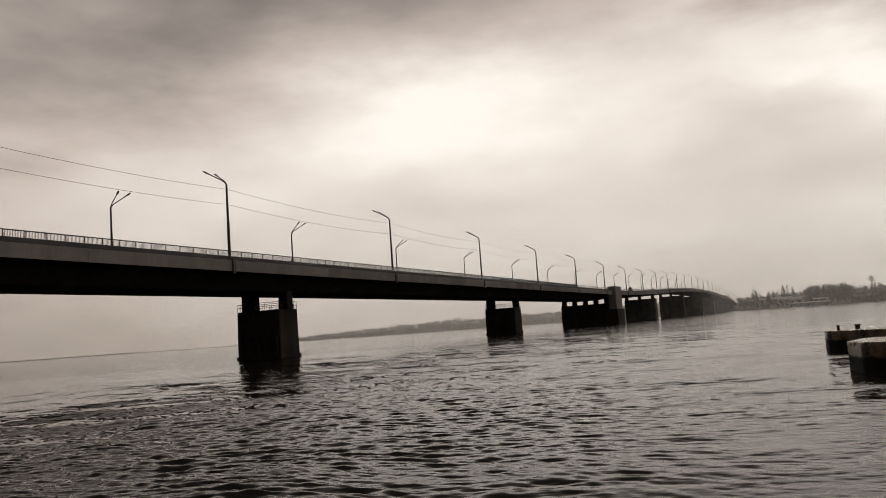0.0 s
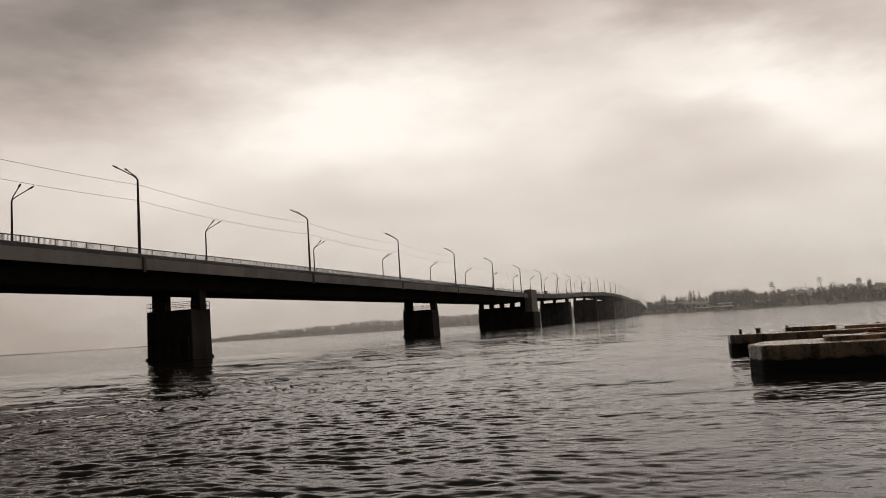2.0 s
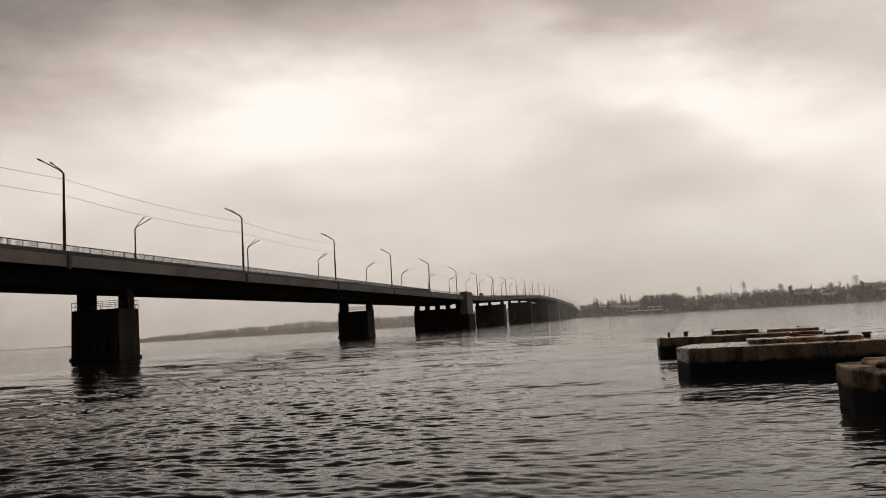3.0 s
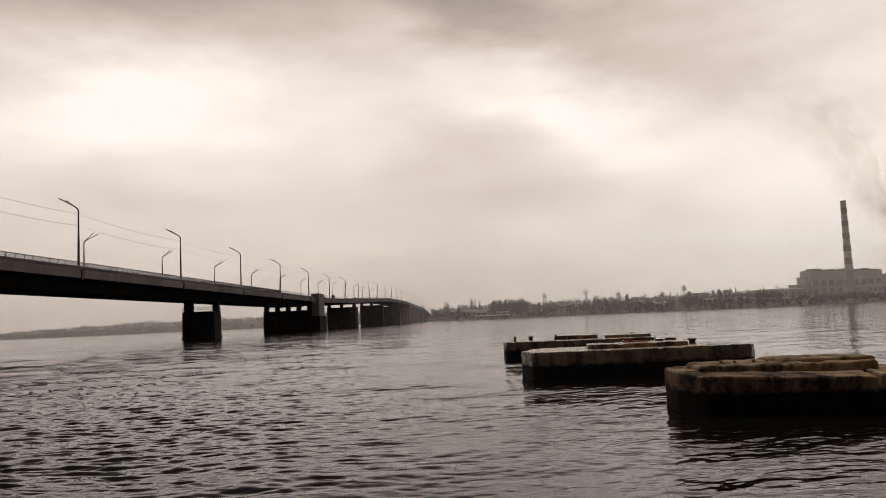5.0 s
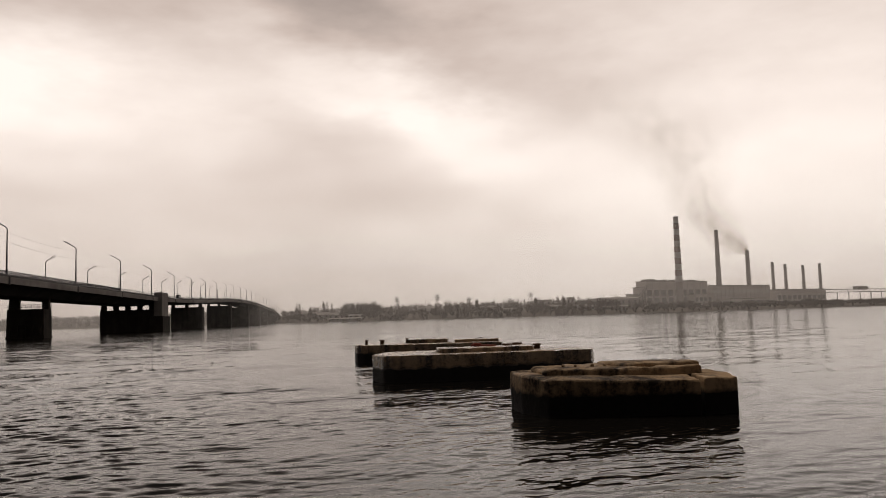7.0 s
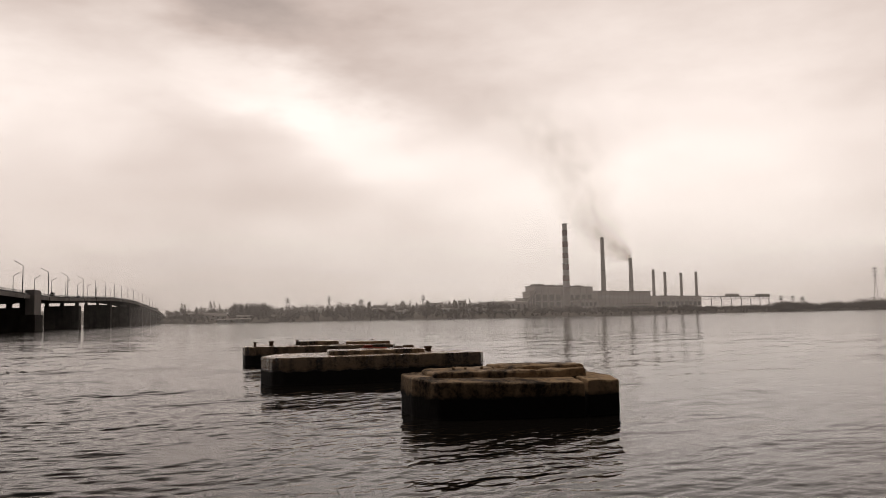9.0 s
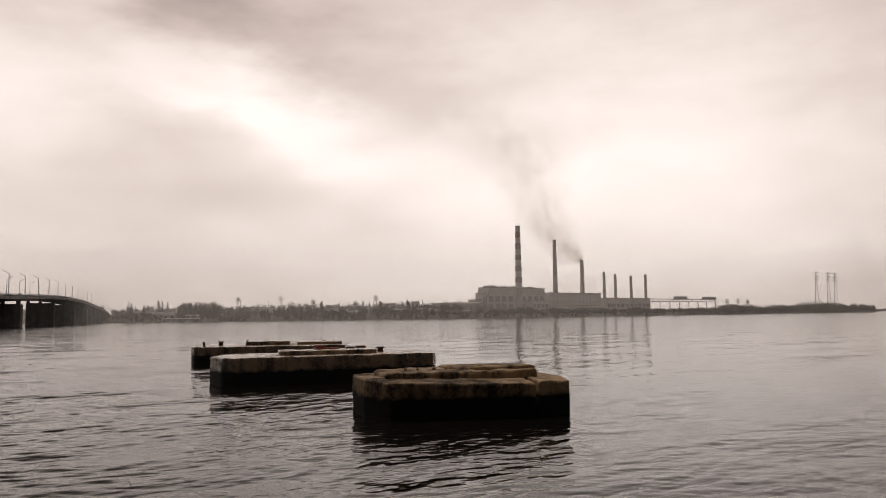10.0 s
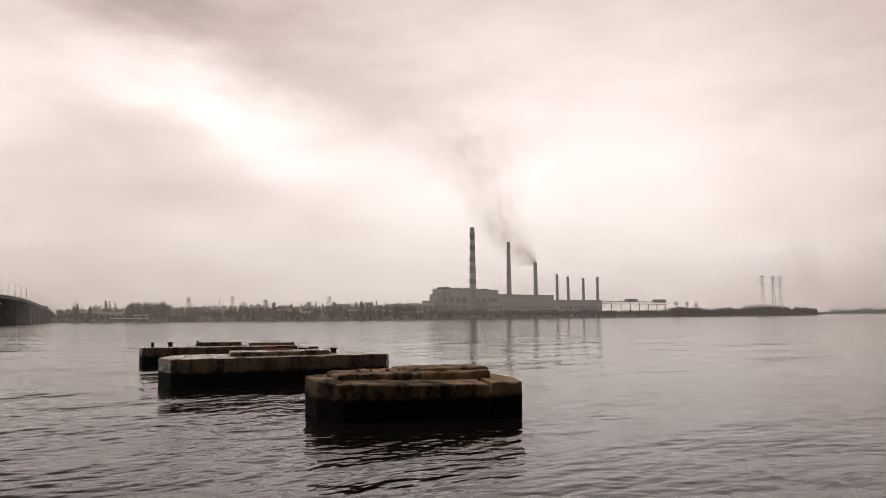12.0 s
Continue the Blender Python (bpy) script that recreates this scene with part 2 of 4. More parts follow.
def build_water():
    fine = np.arange(-36, 82, 0.16)
    coarse = np.arange(82, 324, 4.0)
    az = np.radians(np.concatenate([fine, coarse]))
    radii, r = [0.6, 3.0, 6.0, 8.0], 8.0
    while r < 420:
        r += max(0.05, r * r / (EYE * 1406) * 0.55)
        radii.append(r)
    while r < 4500:
        r *= 1.12
        radii.append(r)
    radii = np.array(radii)
    R, A = np.meshgrid(radii, az, indexing="ij")
    X, Y = R * np.sin(A), R * np.cos(A)
    Z = swell(X, Y) * np.clip((520 - R) / 260, 0, 1) * ((A > radians(-36)) & (A < radians(81.9)))
    nr, na = R.shape
    co = np.stack([X, Y, Z], -1).reshape(-1, 3)
    i = np.arange(nr - 1)[:, None] * na
    j = np.arange(na)[None, :]
    jn = (j + 1) % na
    quads = np.stack([i + j, i + na + j, i + na + jn, i + jn], -1).reshape(-1, 4)
    me = bpy.data.meshes.new("water")
    me.vertices.add(len(co))
    me.vertices.foreach_set("co", co.astype(np.float32).ravel())
    me.loops.add(quads.size)
    me.loops.foreach_set("vertex_index", quads[:, ::-1].astype(np.int32).ravel())
    me.polygons.add(len(quads))
    me.polygons.foreach_set("loop_start", np.arange(0, quads.size, 4, dtype=np.int32))
    me.polygons.foreach_set("use_smooth", np.ones(len(quads), dtype=bool))
    me.update(calc_edges=True)
    me.materials.append(WATER)
    tagged(new("water", me), "dark rippled river water under an overcast sky", "water", kind="structure")


build_water()

# ---- the quay that the camera stands on ----
bm = bmesh.new()
box(bm, -60, 60, -40, 2.2, -3, 0.8, 0.08)
quay = part("ground_quay", bm, FASCIA)
quay.matrix_world = pose(0, 0, 0, 0, 0, -21)
tagged(quay, "plain grey concrete quay along the river", "quay", kind="structure")

# ---- bridge: local x runs along it, y across, away from the camera ----
BRIDGE = Matrix.Rotation(radians(90 - 23), 4, "Z")
NEAR, FAR = 65.0, 89.0
LAMP_FIRST, LAMP_STEP = 82.9, 46.3
PROFILE_A = [-150, 330, 360, 407, 453, 500, 546, 592, 638, 685, 758, 830, 901, 1000, 1074, 1160, 1250, 1340]
PROFILE_Z = [14.6, 14.6, 14.8, 15.6, 16.7, 18.0, 19.2, 20.1, 20.8, 21.2, 21.3, 20.9, 19.9, 18.3, 16.8, 13.6, 9.5, 6.5]


def rail_z(a):
    return float(sum(np.interp(a + o, PROFILE_A, PROFILE_Z) for o in (-18, -9, 0, 9, 18)) / 5)


def under_z(a):
    """The underside of the girder: deep over the long spans, shallow past the tower pier."""
    return rail_z(a) - (4.6 if a < 325 else 3.6)


bridge = thing("bridge", "long grey concrete road bridge on massive piers across the river", "bridge", place=BRIDGE)


def sweep(name, a0, a1, section, material, parent, step=11.6, label=""):
    """A closed cross-section of (across, height over the rail line) carried along the deck."""
    n = max(1, round((a1 - a0) / step))
    bm, rings = bmesh.new(), []
    for k in range(n + 1):
        a = a0 + (a1 - a0) * k / n
        z = rail_z(a)
        rings.append([bm.verts.new((a, y, z + h)) for y, h in section])
    m = len(section)
    for r0, r1 in zip(rings, rings[1:]):
        for q in range(m):
            bm.faces.new((r0[q], r0[(q + 1) % m], r1[(q + 1) % m], r1[q]))
    bm.faces.new(rings[0][::-1])
    bm.faces.new(rings[-1])
    bmesh.ops.recalc_face_normals(bm, faces=bm.faces)
    return part(name, bm, material, parent, label)


PIERS = [-12, 100.3, 213.3, 325, 455, 590, 725, 850, 960, 1060, 1150]
ends = [-130] + PIERS + [1290]
for a0, a1 in zip(ends, ends[1:]):
    low = -4.6 if a1 < 330 else -3.6
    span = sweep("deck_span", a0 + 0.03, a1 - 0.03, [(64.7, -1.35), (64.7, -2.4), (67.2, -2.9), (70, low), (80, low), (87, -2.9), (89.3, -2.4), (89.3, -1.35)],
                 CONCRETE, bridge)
    sweep("roadway", a0 + 0.03, a1 - 0.03, [(67, -1.34), (67, -1.28), (87, -1.28), (87, -1.34)], ASPHALT, span)

rail_bays = [LAMP_FIRST + LAMP_STEP * k for k in range(-4, 27)]
for k, a0 in enumerate(rail_bays[:-1]):
    a1 = rail_bays[k + 1]
    for q in range(4):
        b0, b1 = a0 + (a1 - a0) * q / 4, a0 + (a1 - a0) * (q + 1) / 4
        sweep("fascia_panel", b0 + 0.02, b1 - 0.02, [(64.45, -1.3), (64.45, -2.72), (64.69, -2.72), (64.69, -1.3)], FASCIA, bridge)
    for y in (NEAR - 0.1, FAR + 0.1):
        bm = bmesh.new()
        n = 20
        gap = LAMP_STEP / 280 if a0 < 260 and y < 70 else LAMP_STEP / 100 if a0 < 600 else 1.16
        for hh, t in ((0.0, 0.06), (-0.95, 0.05)):
            for q in range(n):
                b0, b1 = a0 + (a1 - a0) * q / n, a0 + (a1 - a0) * (q + 1) / n
                beam(bm, (b0, y, rail_z(b0) + hh - t), (b1, y, rail_z(b1) + hh - t), t, sides=4)
        b = a0
        while b < a1:
            thick = 0.04 if round((b - a0) / gap) % 14 == 0 or gap > 1 else 0.016
            z = rail_z(b)
            box(bm, b - thick, b + thick, y - thick, y + thick, z - 1.32, z - 0.05)
            b += gap
        part("railing", bm, STEEL, bridge, "dark steel bar railing")
    sweep("cable_duct", a0 + 0.02, a1 - 0.02, [(64.42, -0.8), (64.42, -1.29), (64.95, -1.29), (64.95, -0.8)], STEEL, bridge, label="dark steel cable duct along the deck edge")
    for y in (67.4, 86.6):
        sweep("crash_barrier", a0, a1, [(y - 0.04, -0.55), (y - 0.04, -0.85), (y + 0.04, -0.85), (y + 0.04, -0.55)], STEEL, bridge)


# ---- piers ----
def tapered(bm, x0, x1, y0, y1, z0, z1, lean=0.0, bevel=0.12):
    """An upright block, slimmer at its top by lean on each side."""
    r = bmesh.ops.create_cube(bm, size=1, matrix=Matrix.LocRotScale(
        ((x0 + x1) / 2, (y0 + y1) / 2, (z0 + z1) / 2), None, (x1 - x0, y1 - y0, z1 - z0)))
    cx, cy = (x0 + x1) / 2, (y0 + y1) / 2
    for v in r["verts"]:
        if v.co.z > (z0 + z1) / 2:
            v.co.x -= math.copysign(lean, v.co.x - cx)
            v.co.y -= math.copysign(lean, v.co.y - cy)
    edges = list({e for v in r["verts"] for e in v.link_edges})
    bmesh.ops.bevel(bm, geom=edges, offset=bevel, segments=1, affect="EDGES")


def small_pier(a, thick, y0, y1, top):
    bm = bmesh.new()
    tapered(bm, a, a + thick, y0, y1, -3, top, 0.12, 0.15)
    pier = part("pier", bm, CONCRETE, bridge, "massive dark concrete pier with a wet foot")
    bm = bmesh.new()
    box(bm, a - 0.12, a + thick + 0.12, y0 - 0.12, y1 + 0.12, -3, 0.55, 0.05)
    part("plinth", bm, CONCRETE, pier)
    under = under_z(a)
    for b0, b1 in ((y0 - 0.3, y0 + 1.3), (y1 - 2.1, y1 + 0.2)):
        bm = bmesh.new()
        box(bm, a + thick / 2 - 0.8, a + thick / 2 + 0.8, b0, b1, top - 0.1, under + 0.05, 0.08)
        part("bearing_block", bm, CONCRETE, pier)
    for k in range(5):
        b = y0 + (y1 - y0) * (k + 0.5) / 5
        bm = bmesh.new()
        box(bm, a - 0.32, a + 0.1, b - 0.36, b + 0.36, 0.3, 3.4, 0.08)
        part("fender_rib", bm, CONCRETE, pier)
    bm = bmesh.new()
    rail = top + 1.15
    corners = [(a + 0.2, y0 + 0.2), (a + thick - 0.2, y0 + 0.2), (a + thick - 0.2, y1 - 0.2), (a + 0.2, y1 - 0.2)]
    for (xa, ya), (xb, yb) in zip(corners, corners[1:] + corners[:1]):
        for hh in (rail, top + 0.6):
            beam(bm, (xa, ya, hh), (xb, yb, hh), 0.035, sides=4)
        for q in range(6):
            x, y = xa + (xb - xa) * q / 6, ya + (yb - ya) * q / 6
            beam(bm, (x, y, top - 0.1), (x, y, rail), 0.035, sides=4)
    part("pier_railing", bm, STEEL, pier)
    bm = bmesh.new()
    for side in (0, 0.5):
        beam(bm, (a + thick + 0.3, y0 + 0.5 + side, 0.6), (a + thick + 0.3, y0 + 0.5 + side, top + 0.8), 0.04, sides=4)
    z = 0.9
    while z < top + 0.6:
        beam(bm, (a + thick + 0.05, y0 + 0.5, z), (a + thick + 0.32, y0 + 0.5, z), 0.03, sides=4)
        beam(bm, (a + thick + 0.3, y0 + 0.5, z), (a + thick + 0.3, y0 + 1.0, z), 0.03, sides=4)
        z += 0.7
    part("ladder", bm, STEEL, pier, "rusty steel ladder")


small_pier(100.3, 5.2, 70, 78.0, 7.4)
small_pier(213.3, 6.2, 70, 79.0, 7.4)
small_pier(-12, 5.2, 70, 78.0, 7.4)


def wide_pier(a, thick, y0, y1, top, slots):
    bm = bmesh.new()
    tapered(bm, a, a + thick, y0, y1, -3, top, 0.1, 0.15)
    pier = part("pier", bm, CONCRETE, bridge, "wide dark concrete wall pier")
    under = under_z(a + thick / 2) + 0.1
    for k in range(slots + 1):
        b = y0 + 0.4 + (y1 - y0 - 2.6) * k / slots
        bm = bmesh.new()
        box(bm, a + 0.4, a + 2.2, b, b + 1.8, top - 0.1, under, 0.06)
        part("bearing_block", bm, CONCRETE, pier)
    return pier


tower_pier = wide_pier(325, 9.0, 66, 86.4, 8.6, 4)
bm = bmesh.new()
box(bm, 324.6, 336.5, 63.0, 66.2, 6.0, 15.3, 0.12)
part("pilaster", bm, FASCIA, tower_pier, "pale concrete tower block beside the deck")
bm = bmesh.new()
tapered(bm, 324.2, 339, 62.6, 68, -3, 6.0, 0.1, 0.12)
part("pilaster_foot", bm, CONCRETE, tower_pier)
for a in PIERS[4:]:
    wide_pier(a, 8.0, 67, 84, under_z(a) - 1.5, 2)


# ---- street lamps ----
def street_lamp(x, y, base, top, side):
    """A steel pole with two splayed arms that reach over the roadway. side: +1 reaches away from the camera."""
    lamp = thing("street_lamp", "tall grey steel street lamp with two arms on the bridge", "street lamp", "street lamps on the bridge",
                 BRIDGE @ Matrix.Translation((x, y, base)))
    hgt = top - base
    bm = bmesh.new()
    beam(bm, (0, 0, 0), (0, 0, hgt * 0.5), 0.20, 0.18, 8)
    beam(bm, (0, 0, hgt * 0.5), (0, 0, hgt), 0.16, 0.12, 8)
    part("pole", bm, GALVANISED, lamp)
    for s in (-1, 1):
        tip = Vector((s * 0.88, side * 2.15, hgt + 1.5))
        bm = bmesh.new()
        beam(bm, (0, 0, hgt - 0.05), (s * 0.2, side * 0.45, hgt + 0.45), 0.085, 0.08)
        beam(bm, (s * 0.2, side * 0.45, hgt + 0.45), tip, 0.08, 0.065)
        arm = part("arm", bm, GALVANISED, lamp)
        bm = bmesh.new()
        way = (tip - Vector((s * 0.2, side * 0.45, hgt + 0.45))).normalized()
        bmesh.ops.create_uvsphere(bm, u_segments=8, v_segments=6, radius=1, matrix=Matrix.Translation(tip + way * 0.35)
                                  @ way.to_track_quat("X", "Z").to_matrix().to_4x4() @ Matrix.Diagonal((0.48, 0.17, 0.12, 1)))
        part("lamp_head", bm, STEEL, arm)
    if side > 0:
        bm = bmesh.new()
        box(bm, -0.28, 0.28, -0.75, -0.2, -1.75, 0.15, 0.04)
        part("bracket", bm, STEEL, lamp, "dark steel bracket on the deck edge")
    return lamp


near_tops = []
for k in range(-3, 26):
    a = LAMP_FIRST + LAMP_STEP * k
    z = rail_z(a)
    street_lamp(a, NEAR, z - 1.3, z + 8.75, 1)
    near_tops.append((a, z + 8.75))
    a += 3.9
    z = rail_z(a)
    street_lamp(a, FAR, z - 1.3, z + 9.2, -1)

for drop in (0.75, 2.75):
    for (a0, z0), (a1, z1) in zip(near_tops[:9], near_tops[1:10]):
        bm = bmesh.new()
        pts = [(a0 + (a1 - a0) * q / 14, NEAR - 0.12, z0 + (z1 - z0) * q / 14 - drop - 0.55 * (1 - (q / 7 - 1) ** 2)) for q in range(15)]
        rings = [[bm.verts.new((x, y + dy, z + dz)) for dy, dz in ((-0.02, 0), (0, -0.02), (0.02, 0), (0, 0.02))] for x, y, z in pts]
        for r0, r1 in zip(rings, rings[1:]):
            for q in range(4):
                bm.faces.new((r0[q - 1], r0[q], r1[q], r1[q - 1]))
        cable = tagged(part("cable", bm, STEEL), "thin dark cable strung between street lamp poles", "cable", "cables along the bridge")
        cable.matrix_world = BRIDGE


# ---- old concrete mooring blocks in the water ----
def concrete_block_material(name, pool_rough, gloss, pooled):
    m = surface(name, (0.022, 0.014, 0.008), (0.36, 0.25, 0.145), 0.92, 1.6, 0.9, spread=0.28, streak=0.75)
    nt = m.node_tree
    bsdf = nt.nodes["Principled BSDF"]
    old = bsdf.inputs["Base Color"].links[0].from_socket
    geo = nt.nodes.new("ShaderNodeNewGeometry")
    sep = nt.nodes.new("ShaderNodeSeparateXYZ")
    nt.links.new(geo.outputs["Position"], sep.inputs[0])
    ragged = node(nt, "ShaderNodeTexNoise", _2=2.5, _3=4.0, _4=0.6)
    nt.links.new(geo.outputs["Position"], ragged.inputs[0])
    # the algae line left by the river
    line = calc(nt, "ADD", sep.outputs[2], calc(nt, "MULTIPLY", calc(nt, "SUBTRACT", ragged.outputs[0], 0.5), 0.25))
    wet = nt.nodes.new("ShaderNodeMapRange")
    wet.inputs[1].default_value, wet.inputs[2].default_value = 0.47, 0.58
    nt.links.new(line, wet.inputs[0])
    mix = nt.nodes.new("ShaderNodeMixRGB")
    mix.inputs[1].default_value = (0.007, 0.006, 0.005, 1)
    nt.links.new(wet.outputs[0], mix.inputs[0])
    nt.links.new(old, mix.inputs[2])
    nt.links.new(mix.outputs[0], bsdf.inputs["Base Color"])
    # damp patches shine
    damp = nt.nodes.new("ShaderNodeMapRange")
    damp.inputs[1].default_value, damp.inputs[2].default_value = pooled, pooled + 0.2
    damp.inputs[3].default_value, damp.inputs[4].default_value = pool_rough, 0.9
    pools = node(nt, "ShaderNodeTexNoise", _2=0.8, _3=4.0, _4=0.6)
    nt.links.new(geo.outputs["Position"], pools.inputs[0])
    nt.links.new(pools.outputs[0], damp.inputs[0])
    nt.links.new(calc(nt, "MAXIMUM", damp.outputs[0], calc(nt, "SUBTRACT", 0.85, wet.outputs[0])), bsdf.inputs["Roughness"])
    bsdf.inputs["Specular IOR Level"].default_value = gloss
    return m


OLD_CONCRETE = concrete_block_material("mossy_concrete", 0.6, 0.25, 0.4)
WET_CONCRETE = concrete_block_material("wet_mossy_concrete", 0.1, 0.6, 0.52)
RUST = surface("rusty_iron", (0.05, 0.028, 0.018), (0.13, 0.065, 0.035), 0.85, 6.0, 0.6)


def rounded(poly, r):
    """A polygon with its corners cut round and its sides split into short pieces."""
    out = []
    n = len(poly)
    for k in range(n):
        p, a, b = Vector(poly[k]), Vector(poly[k - 1]), Vector(poly[(k + 1) % n])
        da, db = (a - p).normalized(), (b - p).normalized()
        for q in range(5):
            t = q / 4
            out.append(p + da * r * (1 - t) ** 2 + db * r * t ** 2)
    fine = []
    for p, q in zip(out, out[1:] + out[:1]):
        m = max(1, round((q - p).length / 0.14))
        fine += [p.lerp(q, j / m) for j in range(m)]
    return fine


def worn_prism(poly, z0, z1, corner=0.25, edge=0.08, wear=0.04, tilt=(0.0, 0.0), seed=0.0):
    """A cast block with softened, chipped edges. tilt: fall of the top per metre along x and y."""
    ring = rounded(poly, corner)
    c = sum(ring, Vector((0, 0))) / len(ring)
    bm, rings = bmesh.new(), []
    heights = [z0 + (z1 - edge - z0) * q / 7 for q in range(8)]
    levels = [(z, 0.0) for z in heights] + [(z1 - edge * 0.35, edge * 0.3), (z1, edge)]
    for z, inset in levels:
        rings.append([bm.verts.new((*(p - (p - c).normalized() * inset), z)) for p in ring])
    for s in (0.9, 0.78, 0.64, 0.5, 0.36, 0.22, 0.1):
        rings.append([bm.verts.new((*(c + (p - c) * s), z1)) for p in ring])
    for r0, r1 in zip(rings, rings[1:]):
        for k in range(len(ring)):
            bm.faces.new((r0[k - 1], r0[k], r1[k], r1[k - 1]))
    bm.faces.new(rings[-1])
    for v in bm.verts:
        p = v.co * 2.6 + Vector((seed, seed * 1.7, 0))
        chip = noise.noise(v.co * 3.1 + Vector((seed, 0, 5)))
        push = Vector((noise.noise(p), noise.noise(p + Vector((31, 0, 0))), 0.8 * noise.noise(p + Vector((0, 57, 0)))))
        v.co += push * wear * 0.5
        v.co += Vector((noise.noise(v.co * 7 + Vector((seed, 2, 0))), noise.noise(v.co * 7 + Vector((9, seed, 0))), noise.noise(v.co * 7 + Vector((0, 9, seed))))) * wear * 0.45
        if v.co.z > z1 - edge * 2.5 and chip > 0.2:
            v.co.z -= (chip - 0.2) * wear * 1.6
        if v.co.z > (z0 + z1) / 2:
            v.co.z += tilt[0] * (v.co.x - c.x) + tilt[1] * (v.co.y - c.y)
    bmesh.ops.recalc_face_normals(bm, faces=bm.faces)
    for f in bm.faces:
        f.smooth = True
    for e in bm.edges:
        e.smooth = e.is_manifold and e.calc_face_angle() < 0.35
    return bm


def mooring_block(x, y, turn, label):
    return thing("mooring_block", label, "concrete block", "old mooring blocks", pose(x, y, 0, 0, 0, turn))


# the nearest block
FIRST = Matrix.LocRotScale((13.98, 14.62, -0.18), None, (1.075, 1.075, 1.075))
block = mooring_block(13.0, 13.6, 0, "mossy cast concrete block with a broken cap slab")
block.matrix_world = FIRST
part("body", worn_prism([(-2.16, -0.09), (-0.85, -1.13), (0.54, -1.87), (2.2, 0.42), (0.19, 2.16), (-1.6, 2.07), (-2.07, 0.99)], -1.0, 0.98, 0.06, 0.05, 0.035, (-0.012, 0.03), 1.0), OLD_CONCRETE, block)
part("end_block", worn_prism([(0.60, -1.90), (1.41, -2.11), (2.21, -1.22), (2.54, 0.09), (2.26, 0.37)], -1.0, 0.95, 0.05, 0.05, 0.04, (-0.012, 0.03), 9.0), OLD_CONCRETE, block, "cracked-off end of the mossy concrete block")
part("cap_slab", worn_prism([(-1.65, 0.70), (0.28, -0.42), (1.60, -1.03), (2.07, -0.19), (0.19, 1.88), (-1.22, 1.79)], 0.93, 1.13, 0.12, 0.06, 0.05, (0.0, 0.0), 2.0), OLD_CONCRETE, block, "broken upper slab of mossy concrete")
part("cap_slab", worn_prism([(0.09, 0.09), (1.79, -0.80), (2.16, 0.00), (0.47, 1.32)], 1.1, 1.2, 0.12, 0.05, 0.04, (0.0, 0.0), 3.0), OLD_CONCRETE, block)
for x, y, size in ((-0.75, 1.1, 0.05), (-0.5, 0.95, 0.04), (-0.2, 0.7, 0.05), (0.05, 0.55, 0.035)):
    bm = bmesh.new()
    bmesh.ops.create_icosphere(bm, subdivisions=2, radius=size)
    for v in bm.verts:
        v.co *= 1 + 0.5 * noise.noise(v.co * 14 + Vector((x * 7, y, 0)))
    rock = tagged(part("rubble_stone", bm, OLD_CONCRETE), "small broken lump of concrete on the block", "rubble", "rubble on the blocks")
    rock.matrix_world = Matrix.Translation(FIRST @ Vector((x, y, 1.13 + size * 0.4)))

block = mooring_block(13.6, 26.6, -23.5, "long low cast concrete block with debris on top in the river")
part("body", worn_prism([(0.0, 0.2), (0.4, -0.15), (7.95, -0.15), (8.2, 0.3), (8.2, 3.0), (7.5, 3.6), (0.4, 3.6), (-0.35, 1.6)], -1.0, 1.0, 0.08, 0.05, 0.03, (0, 0), 4.0), WET_CONCRETE, block)
part("cap_slab", worn_prism([(2.2, 1.0), (6.0, 0.9), (6.0, 2.6), (2.3, 2.6)], 0.97, 1.16, 0.15, 0.05, 0.03, (0, 0), 5.0), WET_CONCRETE, block)

block = mooring_block(18.9, 40.2, -33, "mossy concrete block with iron stubs and cap slabs in the river")
part("body", worn_prism([(0.0, 0.2), (0.4, -0.1), (8.0, -0.1), (8.3, 3.9), (0.4, 4.3), (-0.4, 2.2)], -1.0, 0.95, 0.08, 0.05, 0.03, (0, 0), 6.0), WET_CONCRETE, block)
part("cap_slab", worn_prism([(2.6, 1.5), (5.0, 1.5), (5.0, 3.2), (2.6, 3.2)], 0.92, 1.16, 0.1, 0.05, 0.03, (0, 0), 7.0), WET_CONCRETE, block)
part("cap_slab", worn_prism([(5.4, 1.2), (7.9, 1.2), (7.9, 3.2), (5.4, 3.2)], 0.92, 1.1, 0.1, 0.05, 0.03, (0, 0), 8.0), WET_CONCRETE, block)

def stub(x, y, z, r, h):
    bm = bmesh.new()
    beam(bm, (0, 0, -0.06), (0, 0, h), r, r * 0.85, 10)
    beam(bm, (0, 0, h), (0, 0, h + r * 0.5), r * 1.35, r * 1.1, 10)
    ob = tagged(part("bollard", bm, RUST), "short rusty iron mooring bollard on a concrete block", "bollard", "bollards on the blocks")
    ob.matrix_world = pose(x, y, z)


for x, y, r, h in ((19.9, 41.0, 0.08, 0.2), (21.0, 41.2, 0.13, 0.16), (22.2, 40.4, 0.08, 0.22), (22.5, 40.0, 0.1, 0.12), (26.4, 39.0, 0.08, 0.15)):
    stub(x, y, 0.96, r, h)
for x, y, r, h in ((19.4, 26.8, 0.16, 0.14), (20.0, 26.9, 0.2, 0.13), (20.5, 26.2, 0.14, 0.12)):
    stub(x, y, 1.0, r, h)

